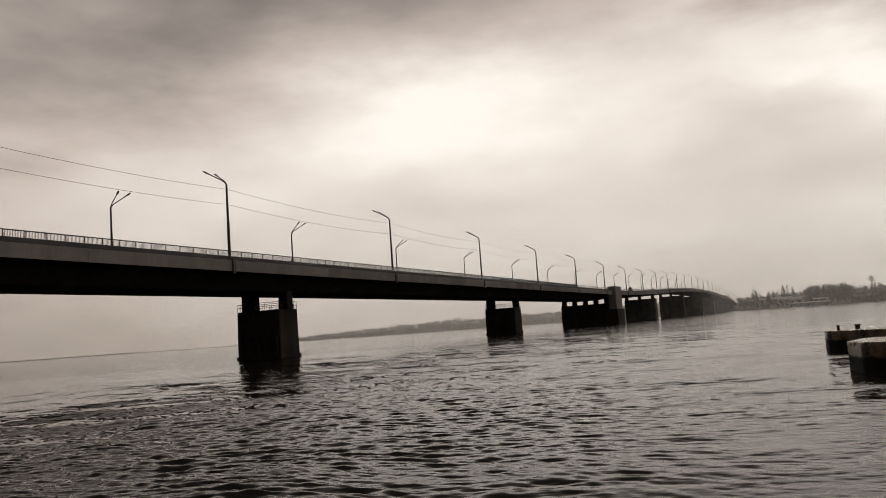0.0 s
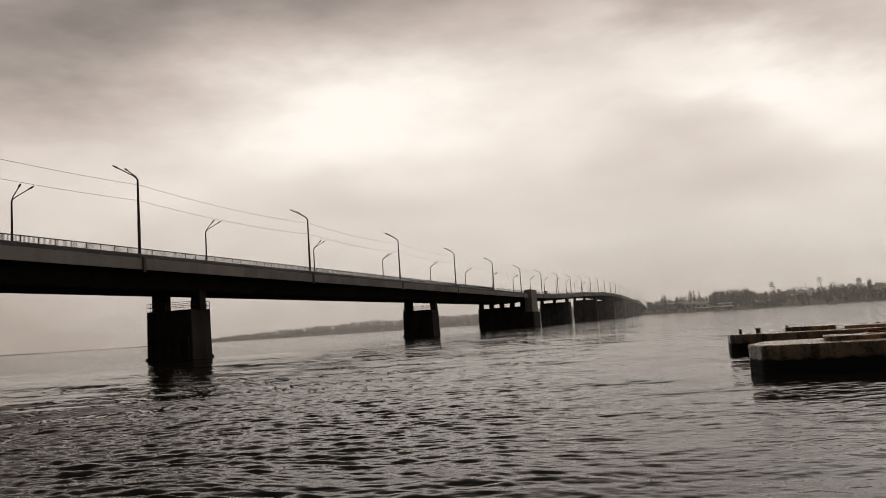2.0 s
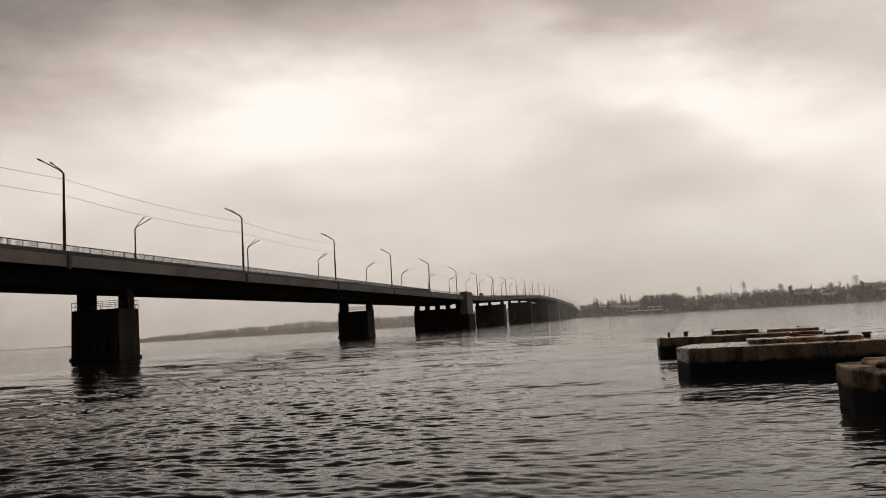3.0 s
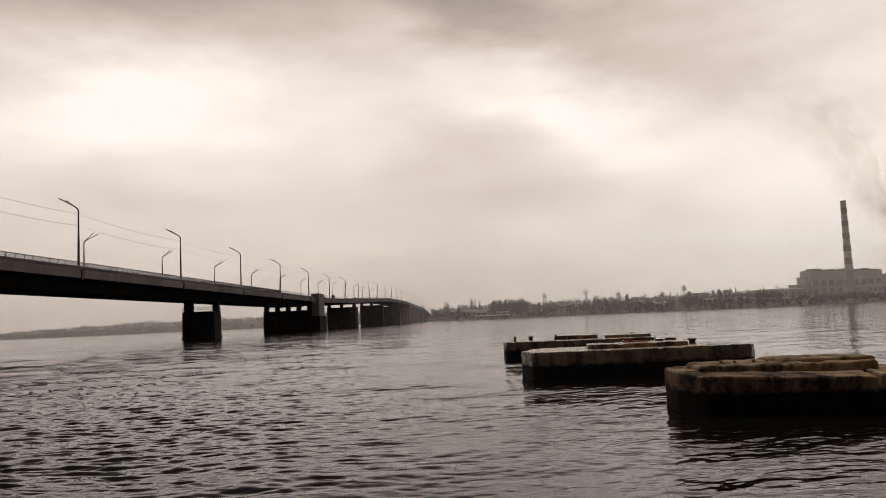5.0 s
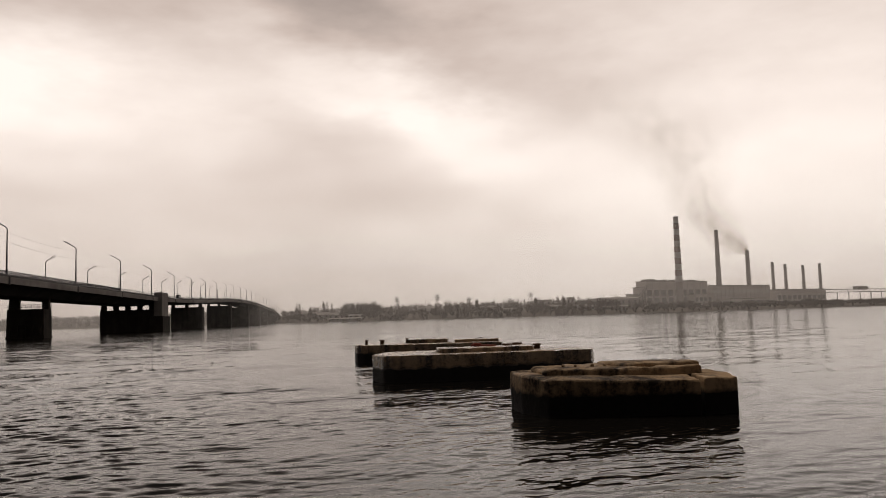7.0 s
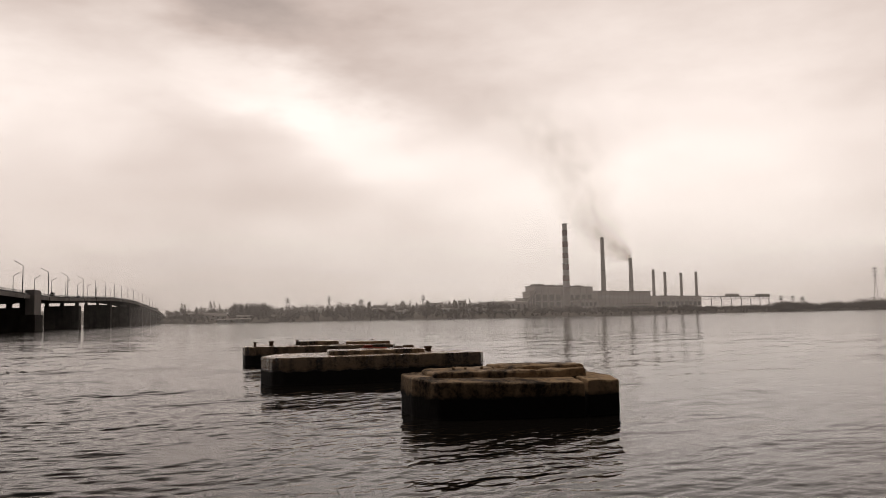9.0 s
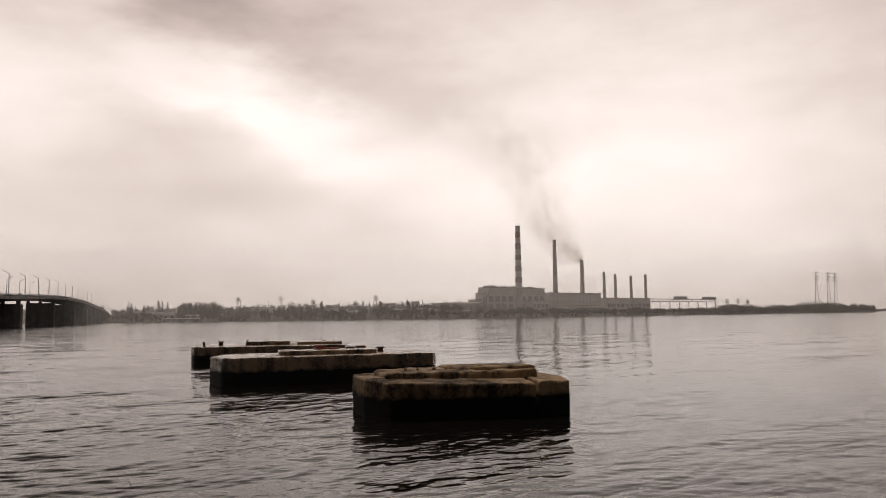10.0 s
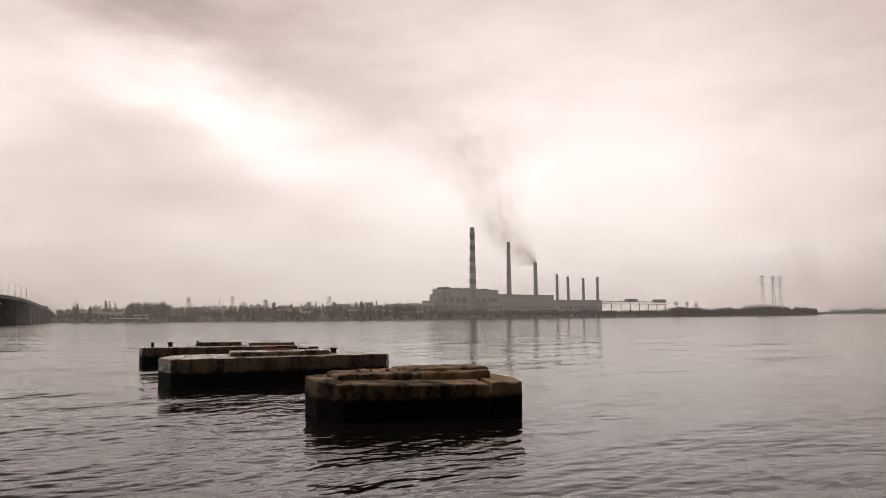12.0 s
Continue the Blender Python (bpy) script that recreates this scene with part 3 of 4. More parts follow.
bm = bmesh.new()
box(bm, -0.5, 0.5, -0.16, 0.16, 0, 0.05, 0.015)
box(bm, -0.42, -0.1, -0.1, 0.18, 0.04, 0.12, 0.02)
plate = tagged(part("scrap_plate", bm, surface("red_primer", (0.16, 0.03, 0.018), (0.34, 0.07, 0.045), 0.8, 5.0, 0.5)), "rust-red scrap of painted steel on a concrete block", "scrap metal")
plate.matrix_world = pose(18.33, 26.94, 1.165, 0, 2, -20)

# ---- far bank ----
EARTH = surface("dry_grass_bank", (0.09, 0.078, 0.066), (0.19, 0.165, 0.14), 0.95, 0.05, 0.0)
# bearing and distance of the shoreline, and how high the land lies behind it
SHORE_AZ = [-60, -22, -19, -11, 0, 10, 16, 19, 21, 30, 43, 56, 64, 71.0, 71.6, 74, 82, 100]
SHORE_D = [3600, 3600, 4300, 2700, 2300, 2000, 1700, 1180, 1020, 900, 820, 900, 1100, 1350, 3600, 3500, 3400, 3400]
LAND_Z = [5, 5, -2, 8, 20, 19, 14, 12, 13, 13, 12, 7, 6, 4, 10, 16, 16, 10]


def land(az, back):
    d0 = float(np.interp(az, SHORE_AZ, SHORE_D)) + 6 * math.sin(az * 2.3) + 4 * math.sin(az * 5.1)
    top = float(np.interp(az, SHORE_AZ, LAND_Z))
    z = -1.0 + 3.2 * min(1, back / 12) + (top - 2.2) * min(1, max(0, back - 12) / 160) ** 0.7
    return d0 + back, z + 0.5 * noise.noise(Vector((az * 0.9, back * 0.02, 3)))


def build_bank():
    azs = [-60 + 0.4 * k for k in range(401)]
    backs = [0, 4, 12, 25, 50, 90, 150, 260, 500, 900]
    verts = [bearing(az, *land(az, b)) for az in azs for b in backs]
    n = len(backs)
    faces = [(i * n + j, i * n + j + 1, i * n + n + j + 1, i * n + n + j) for i in range(len(azs) - 1) for j in range(n - 1)]
    tagged(sheet("ground_far_bank", verts, faces, EARTH), "low dry grassy far bank of the river", "river bank", kind="structure")


build_bank()


# ---- winter trees along the far banks: too many to count ----
BARK = surface("bare_winter_twigs", (0.12, 0.098, 0.085), (0.27, 0.23, 0.20), 0.95, 0.12, 0.0)


def tree_belt(name, label, spots, twig):
    """Bare trees: a tapered trunk, forking limbs and a crown of separate twigs. spots: place, height, spread, fullness and where the crown is widest."""
    rng = np.random.default_rng(len(spots))
    starts, tips, widths = [], [], []
    up = np.array((0, 0, 1.0))
    for place, tall, wide, full, belly in spots:
        base = np.array(place)
        for _ in range(2):
            starts.append((base - up)[None])
            tips.append((base + up * tall * rng.uniform(0.8, 0.95))[None])
            widths.append(np.full(1, 0.028 * tall))
        t = rng.uniform(0.1, 1.0, full)
        girth = wide * np.clip(np.where(t < belly, t / belly, (1.03 - t) / (1.03 - belly)), 0, 1) ** 0.6
        a = rng.uniform(0, 6.28, full)
        rad = girth * rng.uniform(0.05, 1, full) ** 0.6
        out = np.stack([np.cos(a), np.sin(a), np.zeros(full)], -1)
        p = base + out * rad[:, None] + up * (tall * t)[:, None]
        q = p + (out * 0.55 + up * rng.uniform(0.3, 1.1, full)[:, None]) * twig * rng.uniform(0.6, 1.3, full)[:, None]
        starts.append(p - (q - p) * 0.3)
        tips.append(q)
        widths.append(np.full(full, 0.2 * twig))
    p, q, w = np.concatenate(starts), np.concatenate(tips), np.concatenate(widths)
    side = np.cross(q - p, rng.normal(size=p.shape))
    side *= (w / (np.linalg.norm(side, axis=1) + 1e-9))[:, None]
    verts = np.stack([p - side, p + side, q], 1).reshape(-1, 3)
    ob = sheet(name, verts.tolist(), np.arange(len(verts)).reshape(-1, 3).tolist(), BARK)
    return tagged(ob, label, "trees", kind="stuff")


rng = random.Random(5)
spots = []


def plant(az, back, tall, spread, full, belly=0.45):
    d, z = land(az, back)
    spots.append((bearing(az, d, z), tall, tall * spread, full, belly))


for k in range(3000):
    az = rng.uniform(20.0, 71.0)
    back = 3 + 240 * rng.random() ** 1.4 if az < 46 else rng.uniform(3, 110) if az < 62 else rng.uniform(3, 60)
    grove = noise.noise(Vector((az * 0.9, back * 0.012, 2))) + 0.5 * noise.noise(Vector((az * 3.1, back * 0.02, 7)))
    tall = rng.uniform(3.5, 8) * (1 + 0.75 * grove)
    if 44 < az < 62:
        tall *= 0.5
    if 22.4 < az < 25.6 and back < 42:
        tall *= 0.25
    plant(az, back, tall, rng.uniform(0.3, 0.5), 46)
# scattered poplars and a dark conifer grove
for k in range(70):
    plant(rng.uniform(20.5, 44), rng.uniform(20, 200), rng.uniform(9, 14), 0.13, 60, 0.3)
for az, tall, count in ((21.06, 20, 3), (21.9, 14, 3), (23.0, 20, 3), (33.9, 15, 4), (38.0, 15, 2), (40.1, 14, 3), (42.4, 13, 2)):
    for k in range(count):
        plant(az + rng.gauss(0, 0.10), 50 + rng.uniform(0, 30), tall * rng.uniform(0.8, 1.05), 0.16, 110, 0.25)
for k in range(120):
    az = rng.uniform(24.3, 27.0)
    plant(az, rng.uniform(45, 110), rng.uniform(10, 16) + 2 * noise.noise(Vector((az * 3, 0, 0))), 0.17, 80, 0.2)
# rounded willows on the spit under the tall pylons
for k in range(110):
    az = rng.gauss(68.0, 1.3)
    if az < 70.7:
        plant(az, rng.uniform(8, 70), rng.uniform(7, 15) * (1 - 0.16 * min(3, abs(az - 67.8))), 0.55, 70)
for k in range(60):
    plant(rng.gauss(62.6, 0.7), rng.uniform(8, 70), rng.uniform(6, 10), 0.5, 60)
tree_belt("bare_trees", "belt of bare grey winter trees along the far river bank", spots, 1.5)
spots = []
for k in range(1500):
    az = rng.uniform(-12.5, 19.5)
    tall = rng.uniform(7, 15) * (1 + 0.7 * noise.noise(Vector((az * 0.7, 1, 0)))) * min(1, (az + 14) / 8)
    plant(az, rng.uniform(5, 260), tall, 0.5, 34)
for k in range(300):
    plant(rng.uniform(71.8, 82), rng.uniform(5, 200), rng.uniform(6, 14), 0.6, 24)
tree_belt("distant_woods", "hazy grey winter woods on the distant shore", spots, 3.0)

# ---- power station ----
PLASTER = surface("grey_plant_cladding", (0.62, 0.58, 0.54), (0.84, 0.80, 0.76), 0.9, 0.08, 0.0, streak=0.4)
ROOFING = surface("plant_roofing", (0.26, 0.24, 0.22), (0.38, 0.35, 0.33), 0.9, 0.08, 0.0)
CHIMNEY = surface("chimney_concrete", (0.42, 0.385, 0.35), (0.58, 0.54, 0.50), 0.9, 0.06, 0.0, streak=0.4)
WHITE_BAND = surface("white_paint", (0.78, 0.76, 0.73), (0.88, 0.86, 0.84), 0.8, 0.1, 0.0)
RED_BAND = surface("faded_red_paint", (0.20, 0.10, 0.085), (0.30, 0.155, 0.13), 0.8, 0.1, 0.0)
GLAZING = surface("dark_dusty_glazing", (0.05, 0.05, 0.05), (0.12, 0.115, 0.11), 0.5, 0.1, 0.0)
LATTICE = surface("weathered_lattice_steel", (0.07, 0.067, 0.064), (0.13, 0.125, 0.12), 0.7, 0.3, 0.0)
FACADE_Y, YARD = 765.0, 6.0


def plant_building(x0, x1, depth, top, label, bays, rows, y=FACADE_Y, roof=2.0, glass=None):
    ob = thing("plant_building", label, "industrial building", place=pose(x0, y, YARD))
    w, h = x1 - x0, top - YARD
    bm = bmesh.new()
    box(bm, 0, w, 0, depth, -4, h, 0.3)
    part("wall", bm, PLASTER, ob)
    bm = bmesh.new()
    box(bm, -0.6, w + 0.6, -0.6, depth + 0.6, h, h + roof * 0.4)
    part("roof", bm, ROOFING, ob)
    for k in range(bays):
        for z0, z1 in rows:
            bm = bmesh.new()
            b = w * (k + 0.16) / bays
            box(bm, b, b + w * 0.68 / bays, -0.12, 0.3, h * z0, h * z1)
            part("window", bm, glass or GLAZING, ob)
    for k in range(bays + 1):
        bm = bmesh.new()
        b = min(w - 0.6, max(0.6, w * k / bays))
        box(bm, b - 0.5, b + 0.5, -0.5, 0.2, -4, h * 0.97)
        part("pilaster", bm, PLASTER, ob)
    return ob


hall = plant_building(786, 907, 18, 41, "tall grey boiler house of the power station with dark glazing", 9, [(0.06, 0.38), (0.43, 0.68)])
for x, w, z in ((8, 14, 3.0), (35, 10, 2.2), (60, 18, 2.6), (92, 12, 2.0)):
    bm = bmesh.new()
    box(bm, x, x + w, 4, 16, 35.4, 35.4 + z)
    part("roof_monitor", bm, ROOFING, hall)
for k in range(14):
    bm = bmesh.new()
    beam(bm, (4 + 8.6 * k, 2.5, 35), (4 + 8.6 * k, 2.5, 37.0 + (k * 5 % 3)), 0.5, sides=8)
    part("roof_vent", bm, ROOFING, hall)
bm = bmesh.new()
v = [bm.verts.new(c) for c in ((-24, -3, 2), (-24, 1, 2), (-24, 1, 6), (-24, -3, 6), (0, -3, 26), (0, 1, 26), (0, 1, 30), (0, -3, 30))]
for f in ((0, 1, 2, 3), (7, 6, 5, 4), (0, 4, 5, 1), (1, 5, 6, 2), (2, 6, 7, 3), (3, 7, 4, 0)):
    bm.faces.new([v[i] for i in f])
part("inclined_conveyor", bm, ROOFING, hall, "sloping covered coal conveyor")
plant_building(918, 1045, 22, 35, "long grey turbine hall of the power station with pale windows", 14, [(0.62, 0.80)], glass=WHITE_BAND)
plant_building(1061, 1185, 20, 28, "low grey workshop hall of the power station", 10, [(0.3, 0.6)])
plant_building(776, 786, 14, 33, "grey stair tower beside the boiler house", 2, [(0.2, 0.8)])
plant_building(762, 776, 14, 24, "grey transfer building beside the boiler house", 2, [(0.3, 0.7)])
plant_building(722, 760, 14, 20, "low grey service building of the power station", 5, [(0.4, 0.7)])
plant_building(845, 880, 14, 22, "grey coal handling annex in front of the boiler house", 4, [(0.4, 0.75)], y=735)
plant_building(940, 1000, 14, 15, "low pale store building in front of the turbine hall", 6, [(0.4, 0.75)], y=735)


def chimney(az, y, top, r0, r1, bands, label):
    x = y * math.tan(radians(az))
    ob = thing("chimney", label, "chimney", "power station chimneys", pose(x, y, YARD))
    h = top - YARD
    cuts = [0.0, h * 0.28] + [h * (0.28 + 0.72 * (k + 1) / bands) for k in range(bands)] if bands else [0.0, h]
    for k, (z0, z1) in enumerate(zip(cuts, cuts[1:])):
        bm = bmesh.new()
        ra, rb = r0 + (r1 - r0) * z0 / h, r0 + (r1 - r0) * z1 / h
        beam(bm, (0, 0, z0 - (6 if k == 0 else 0)), (0, 0, z1), ra, rb, 24)
        part("shaft" if k == 0 else "paint_band", bm, CHIMNEY if k == 0 else (WHITE_BAND if k % 2 else RED_BAND), ob)
    bm = bmesh.new()
    beam(bm, (0, 0, h), (0, 0, h + 1.2), r1 * 1.03, r1 * 1.03, 24)
    part("rim", bm, STEEL, ob)
    for z in (0.55, 0.93):
        bm = bmesh.new()
        rr = r0 + (r1 - r0) * z
        beam(bm, (0, 0, h * z), (0, 0, h * z + 0.5), rr + 0.45, rr + 0.45, 24)
        part("gallery", bm, STEEL, ob)


chimney(48.03, 742, 126, 5.4, 3.3, 11, "tall power station chimney banded red and white")
chimney(50.63, 772, 115, 4.4, 2.6, 0, "tall plain grey concrete chimney trailing smoke")
chimney(52.53, 776, 87, 3.9, 2.8, 0, "plain grey concrete chimney trailing smoke")
for az, top in ((54.05, 70), (54.82, 67), (55.89, 66), (56.88, 69)):
    chimney(az, 780, top, 2.9, 2.2, 0, "short slim grey power station chimney")

# coal conveyor and gantry cranes beside the halls
gantry = thing("conveyor_bridge", "long grey lattice coal conveyor bridge on trestles", "conveyor", place=pose(1185, 770, YARD))
for z in (16.5, 21.0):
    bm = bmesh.new()
    box(bm, 0, 232, -2, 2, z, z + 1.0)
    part("chord", bm, LATTICE, gantry)
for k in range(30):
    bm = bmesh.new()
    beam(bm, (k * 8, -2, 16.8), (k * 8 + (8 if k % 2 else 0), -2, 21.4), 0.35, sides=4)
    part("brace", bm, LATTICE, gantry)
for k in range(8):
    bm = bmesh.new()
    beam(bm, (6 + k * 32, 0, -5), (6 + k * 32, 0, 17), 0.8, sides=4)
    part("trestle", bm, LATTICE, gantry)
for x, w in ((90, 30), (190, 36)):
    bm = bmesh.new()
    box(bm, x, x + w, -5, 5, 20.5, 26.5, 0.5)
    part("cabin", bm, ROOFING, gantry)


def lattice_mast(az, d, top, arms, base, name, label, group):
    _, ground = land(az, max(5, d - float(np.interp(az, SHORE_AZ, SHORE_D))))
    ob = thing(name, label, "pylon", group, Matrix.Translation(bearing(az, d, ground)) @ Matrix.Rotation(radians(-az), 4, "Z"))
    h = top - ground
    bm = bmesh.new()
    for sx in (-1, 1):
        for sy in (-1, 1):
            beam(bm, (sx * base, sy * base, -2), (sx * 0.35, sy * 0.35, h), 0.36, 0.28, 4)
    n = 9
    for k in range(n):
        z0, z1 = h * k / n, h * (k + 1) / n
        b0, b1 = base + (0.35 - base) * k / n, base + (0.35 - base) * (k + 1) / n
        for s in (-1, 1):
            beam(bm, (-s * b0, -b0, z0), (s * b1, -b1, z1), 0.12, sides=4)
            beam(bm, (b0, s * b0, z0), (b1, -s * b1, z1), 0.12, sides=4)
    part("lattice_body", bm, LATTICE, ob)
    for z, reach in arms:
        bm = bmesh.new()
        beam(bm, (-reach, 0, h * z), (reach, 0, h * z), 0.42, sides=4)
        beam(bm, (-reach, 0, h * z), (0, 0, h * z + 1.8), 0.16, sides=4)
        beam(bm, (reach, 0, h * z), (0, 0, h * z + 1.8), 0.16, sides=4)
        part("crossarm", bm, LATTICE, ob)


for az, d, top in ((67.75, 1440, 67), (68.45, 1450, 66), (68.86, 1460, 65)):
    lattice_mast(az, d, top, [(0.97, 4.5), (0.88, 5.0), (0.79, 4.5)], 3.6, "river_crossing_pylon", "tall grey lattice pylon with three crossarms on the spit", "river crossing pylons")
for az, d, top in ((28.12, 1290, 36), (31.04, 1240, 36.6), (33.31, 1390, 34.5), (37.75, 1230, 35.5), (24.9, 1400, 31), (36.3, 1500, 33), (62.2, 1500, 26), (62.9, 1520, 26), (63.5, 1530, 25)):
    lattice_mast(az, d, top, [(0.95, 3.2), (0.82, 4.6), (0.70, 3.6)], 2.2, "power_pylon", "grey lattice power pylon among bare trees", "power pylons")


# ---- sheds and houses on the far bank ----
def shed(az, back, w, depth, h, rise, wall, label):
    d, z = land(az, back)
    ob = thing("bank_house", label, "house", "houses on the far bank", Matrix.Translation(bearing(az, d, z)) @ Matrix.Rotation(radians(-az), 4, "Z"))
    bm = bmesh.new()
    box(bm, -w / 2, w / 2, 0, depth, -2, h)
    part("wall", bm, wall, ob)
    bm = bmesh.new()
    v = [bm.verts.new(c) for c in ((-w / 2 - .5, -.5, h), (w / 2 + .5, -.5, h), (w / 2 + .5, depth + .5, h), (-w / 2 - .5, depth + .5, h),
                                   (-w / 2 - .5, depth / 2, h + rise), (w / 2 + .5, depth / 2, h + rise))]
    for f in ((0, 1, 5, 4), (2, 3, 4, 5), (1, 2, 5), (3, 0, 4), (3, 2, 1, 0)):
        bm.faces.new([v[i] for i in f])
    part("roof", bm, ROOFING, ob)
    for k in range(max(2, int(w / 6))):
        bm = bmesh.new()
        b = -w / 2 + w * (k + 0.3) / max(2, int(w / 6))
        box(bm, b, b + 2.0, -0.1, 0.3, h * 0.35, h * 0.75)
        part("window", bm, GLAZING, ob)


for az, back, w, depth, h, rise in ((22.9, 34, 16, 12, 4.5, 3.0), (24.5, 9, 40, 9, 2.2, 1.2), (23.6, 22, 13, 9, 4.5, 3.0), (25.1, 26, 16, 8, 3, 1.6), (22.0, 70, 24, 10, 4, 2),
                                    (30.2, 90, 22, 12, 5, 2), (34.6, 60, 16, 10, 5, 2), (36.2, 30, 14, 9, 4, 2), (32.6, 150, 24, 12, 5, 1.5),
                                    (38.6, 120, 21, 14, 9, 0.6), (39.7, 60, 20, 14, 4, 1.5), (40.55, 150, 10, 10, 10, 0.5), (41.3, 50, 18, 10, 4, 2),
                                    (42.5, 110, 22, 12, 8, 1.0), (41.9, 40, 14, 9, 3.5, 2), (44.0, 90, 40, 14, 9, 1.6), (43.6, 30, 26, 10, 3.5, 1.2)):
    shed(az, back, w, depth, h, rise, WHITE_BAND if back < 23 and az < 25 else PLASTER, "pale low building on the far river bank")


# ---- smoke from two chimneys, drifting up and away ----
def smoke_material():
    m = bpy.data.materials.new("thin_smoke")
    m.use_nodes = True
    nt = m.node_tree
    nt.nodes.clear()
    uv = nt.nodes.new("ShaderNodeTexCoord")
    sep = nt.nodes.new("ShaderNodeSeparateXYZ")
    nt.links.new(uv.outputs["UV"], sep.inputs[0])
    u, v = sep.outputs[0], sep.outputs[1]
    puff = node(nt, "ShaderNodeTexNoise", _2=0.03, _3=5.0, _4=0.62)
    nt.links.new(uv.outputs["Object"], puff.inputs[0])
    puff.inputs["Distortion"].default_value = 0.8
    body = calc(nt, "MULTIPLY", calc(nt, "MULTIPLY", v, calc(nt, "SUBTRACT", 1.0, v)), 4.0)
    body = calc(nt, "POWER", body, 1.1)
    left = calc(nt, "SUBTRACT", 1.0, u)
    thin = calc(nt, "MULTIPLY", calc(nt, "POWER", left, 0.8), calc(nt, "ADD", 0.6, calc(nt, "MULTIPLY", calc(nt, "POWER", left, 9.0), 0.9)))
    lumps = nt.nodes.new("ShaderNodeMapRange")
    lumps.inputs[1].default_value, lumps.inputs[2].default_value = 0.15, 0.85
    nt.links.new(puff.outputs[0], lumps.inputs[0])
    alpha = calc(nt, "MULTIPLY", calc(nt, "MULTIPLY", body, thin), calc(nt, "MULTIPLY", lumps.outputs[0], 0.4))
    clear, glow, out = nt.nodes.new("ShaderNodeBsdfTransparent"), nt.nodes.new("ShaderNodeBsdfTranslucent"), nt.nodes.new("ShaderNodeOutputMaterial")
    glow.inputs[0].default_value = (1.0, 0.84, 0.62, 1)
    mix = nt.nodes.new("ShaderNodeMixShader")
    nt.links.new(alpha, mix.inputs[0])
    nt.links.new(clear.outputs[0], mix.inputs[1])
    nt.links.new(glow.outputs[0], mix.inputs[2])
    nt.links.new(mix.outputs[0], out.inputs[0])
    return m


SMOKE = smoke_material()


def plume(az, y, top, reach, seed, turns):
    """Crossing veils round a bent axis that widens downwind."""
    x0 = y * math.tan(radians(az))
    bm = bmesh.new()
    layer = bm.loops.layers.uv.new("UVMap")
    n, m = 48, 10
    for turn in turns:
        rows = []
        for k in range(n + 1):
            t = k / n
            rise = float(np.interp(t, [0, 0.08, 0.2, 0.35, 0.5, 0.7, 1], [0, 16, 58, 108, 160, 214, 290])) * reach
            drift = float(np.interp(t, [0, 0.08, 0.2, 0.35, 0.5, 0.7, 1], [0, 22, 50, 62, 80, 130, 240])) * reach
            axis = Vector((x0 - 0.61 * drift, y + 0.79 * drift, top + 1 + rise))
            axis += Vector((noise.noise(Vector((t * 9, seed, 0))), 0, noise.noise(Vector((t * 9, seed, 9))))) * 10 * min(1, 4 * t)
            half = (8.0 + 200 * t ** 0.85) * (1 + 0.25 * noise.noise(Vector((t * 6, seed, turn * 3))))
            lean = min(1.0, t * 2.2)
            across = Vector((math.cos(turn) * (0.45 + 0.25 * lean), math.sin(turn), math.cos(turn) * (0.75 - 0.35 * lean)))
            rows.append([(bm.verts.new(axis + across * half * (2 * j / m - 1)), t, j / m) for j in range(m + 1)])
        for r0, r1 in zip(rows, rows[1:]):
            for j in range(m):
                quad = (r0[j], r0[j + 1], r1[j + 1], r1[j])
                f = bm.faces.new([q[0] for q in quad])
                for loop, q in zip(f.loops, quad):
                    loop[layer].uv = (q[1], q[2])
    ob = part("smoke_plume", bm, SMOKE)
    tagged(ob, "thin brownish grey smoke drifting from a chimney top", "smoke", "smoke plumes", kind="stuff")


plume(52.53, 776, 87, 1.0, 1.0, (-0.4, 0.0, 0.4))
plume(50.63, 772, 115, 0.8, 4.0, (0.2,))


# ---- haze over the river: upright translucent sheets added to pale what lies behind ----
def haze_sheet_material(strength, height):
    m = bpy.data.materials.new("river_haze_sheet")
    m.use_nodes = True
    nt = m.node_tree
    nt.nodes.clear()
    co = nt.nodes.new("ShaderNodeTexCoord").outputs["Object"]
    sep = nt.nodes.new("ShaderNodeSeparateXYZ")
    nt.links.new(co, sep.inputs[0])
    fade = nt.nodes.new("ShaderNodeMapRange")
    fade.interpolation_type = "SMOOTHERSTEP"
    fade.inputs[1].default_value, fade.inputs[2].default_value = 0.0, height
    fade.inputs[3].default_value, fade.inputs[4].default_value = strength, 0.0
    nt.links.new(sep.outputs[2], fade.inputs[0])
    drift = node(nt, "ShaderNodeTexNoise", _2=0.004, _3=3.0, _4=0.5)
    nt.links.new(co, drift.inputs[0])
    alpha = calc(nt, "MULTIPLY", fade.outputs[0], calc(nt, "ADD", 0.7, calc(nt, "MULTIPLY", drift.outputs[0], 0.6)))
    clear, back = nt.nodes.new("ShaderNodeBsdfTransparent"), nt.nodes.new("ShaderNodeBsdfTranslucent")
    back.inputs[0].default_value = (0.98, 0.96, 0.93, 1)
    mix, out = nt.nodes.new("ShaderNodeMixShader"), nt.nodes.new("ShaderNodeOutputMaterial")
    nt.links.new(alpha, mix.inputs[0])
    nt.links.new(clear.outputs[0], mix.inputs[1])
    nt.links.new(back.outputs[0], mix.inputs[2])
    nt.links.new(mix.outputs[0], out.inputs[0])
    return m


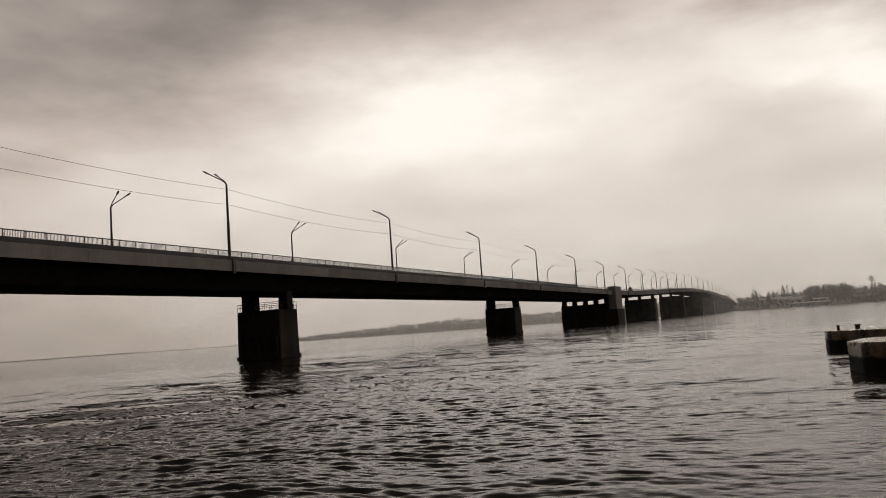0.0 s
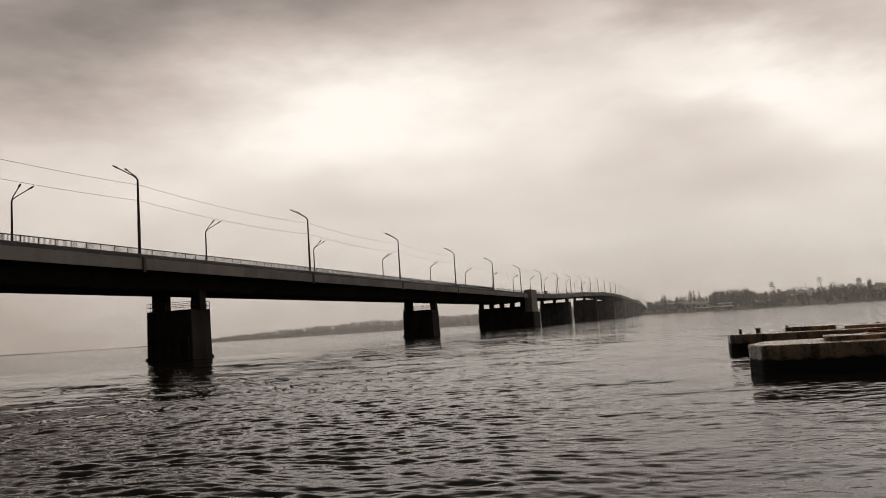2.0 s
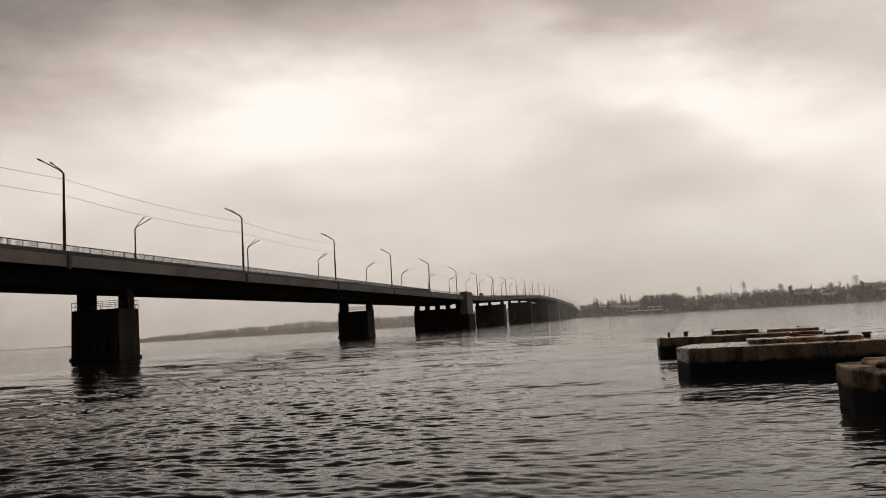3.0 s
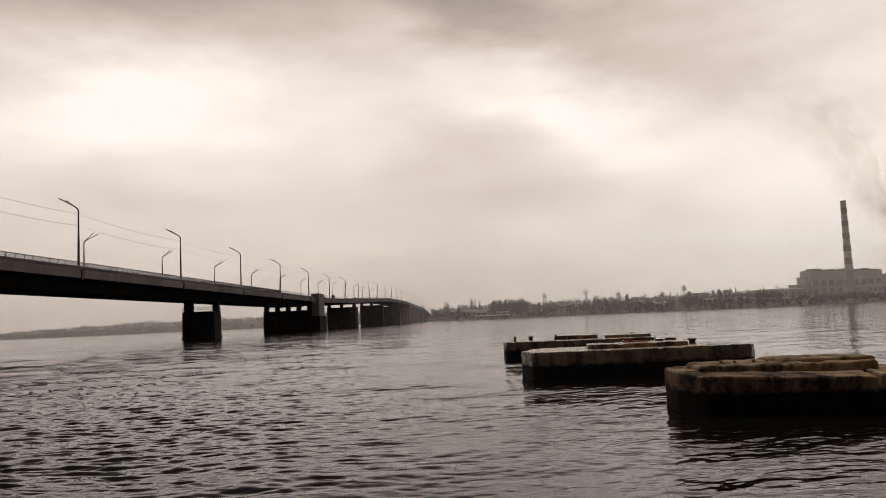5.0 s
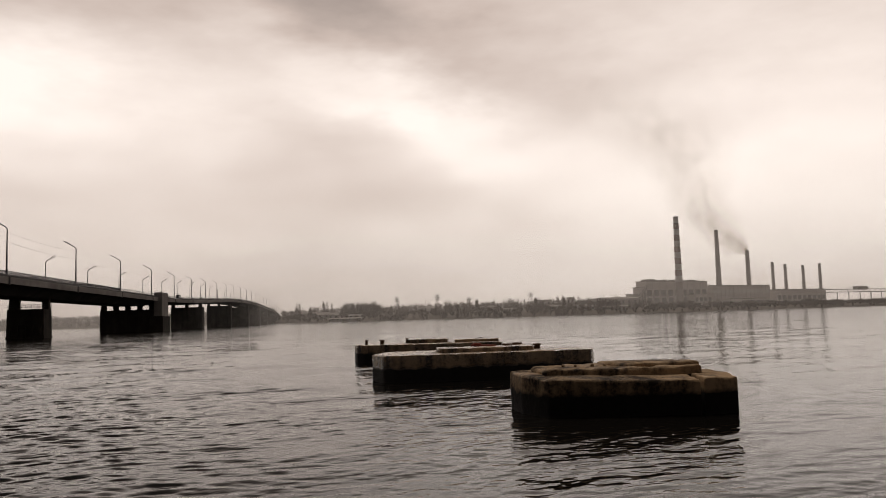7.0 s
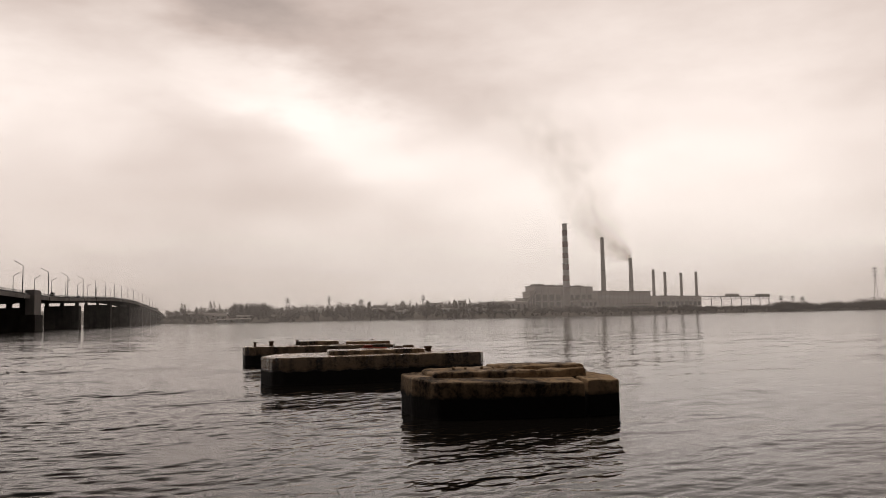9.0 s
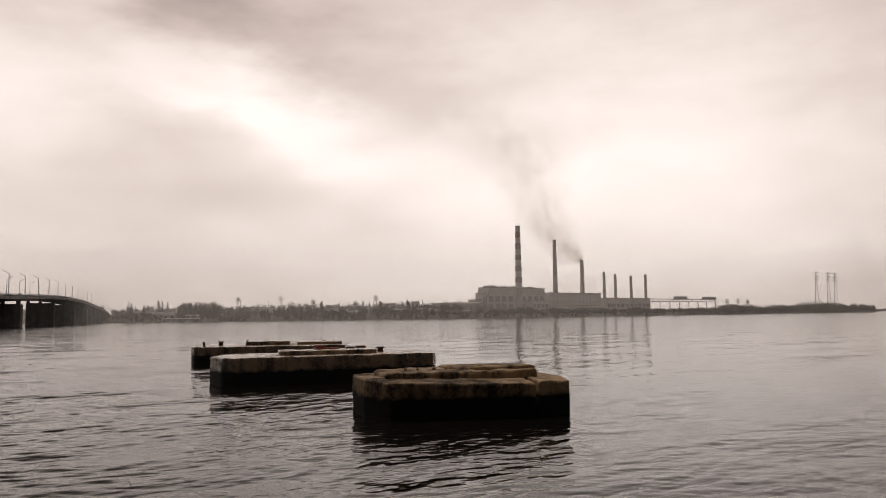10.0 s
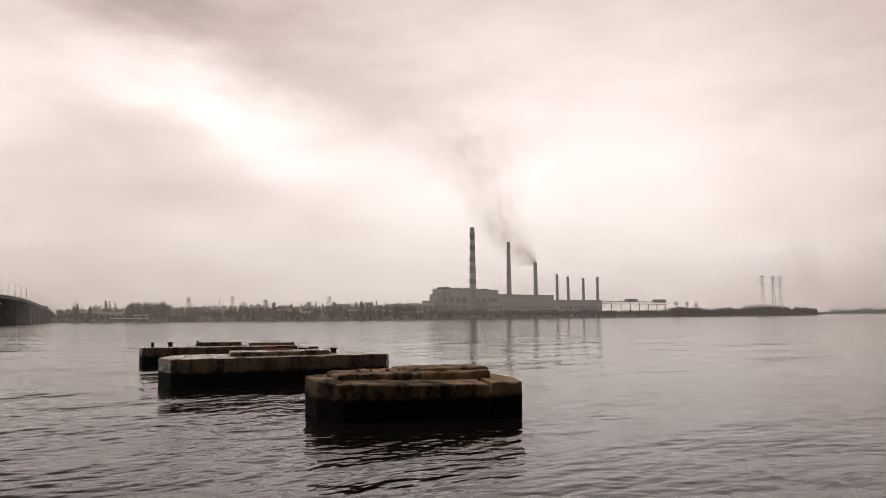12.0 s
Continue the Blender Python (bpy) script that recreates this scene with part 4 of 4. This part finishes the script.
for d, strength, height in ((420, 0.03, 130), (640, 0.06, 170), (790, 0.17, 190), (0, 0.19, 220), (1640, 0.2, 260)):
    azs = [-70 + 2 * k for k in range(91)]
    # one haze sheet stands over the land just behind the near trees
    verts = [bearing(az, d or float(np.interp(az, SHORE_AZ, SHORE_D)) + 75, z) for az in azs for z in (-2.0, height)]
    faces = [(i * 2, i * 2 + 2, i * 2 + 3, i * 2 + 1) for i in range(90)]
    tagged(sheet("backdrop_mist", verts, faces, haze_sheet_material(strength, height)), "translucent sheet added to imitate pale haze over the wide river", "mist", kind="structure")


# ---- vehicles on the bridge ----
TYRE = surface("tyre_rubber", (0.02, 0.02, 0.02), (0.035, 0.035, 0.035), 0.9, 2, 0.0)
GLASS = surface("tinted_car_glass", (0.02, 0.02, 0.022), (0.04, 0.04, 0.042), 0.15, 2, 0.0)


def car(a, y, paint, long, tall, label, category):
    ob = thing(category, label, category, "vehicles on the bridge", BRIDGE @ Matrix.Translation((a, y, rail_z(a) - 1.28)))
    bm = bmesh.new()
    box(bm, 0, long, -0.85, 0.85, 0.3, 0.3 + tall * 0.42, 0.12)
    part("body", bm, paint, ob)
    bm = bmesh.new()
    tapered(bm, long * 0.2, long * 0.85, -0.78, 0.78, 0.3 + tall * 0.4, tall, 0.18, 0.08)
    part("cabin", bm, GLASS, ob)
    for x in (long * 0.2, long * 0.8):
        for s in (-0.8, 0.8):
            bm = bmesh.new()
            beam(bm, (x, s - 0.1, 0.32), (x, s + 0.1, 0.32), 0.32, sides=12)
            part("wheel", bm, TYRE, ob)


PAINT_DARK = surface("dark_car_paint", (0.03, 0.03, 0.032), (0.05, 0.05, 0.052), 0.35, 1, 0.0)
PAINT_PALE = surface("pale_car_paint", (0.5, 0.5, 0.5), (0.58, 0.57, 0.56), 0.35, 1, 0.0)
car(77, 84, PAINT_PALE, 4.3, 1.5, "pale saloon car driving along the bridge", "car")
car(203, 70, PAINT_DARK, 4.5, 1.75, "dark saloon car driving along the bridge", "car")
car(396, 70, PAINT_DARK, 6.5, 2.7, "dark van driving along the bridge", "van")
car(470, 70, PAINT_DARK, 4.5, 1.8, "dark estate car driving along the bridge", "car")
car(520, 83, PAINT_DARK, 4.5, 1.8, "dark hatchback car on the bridge", "car")
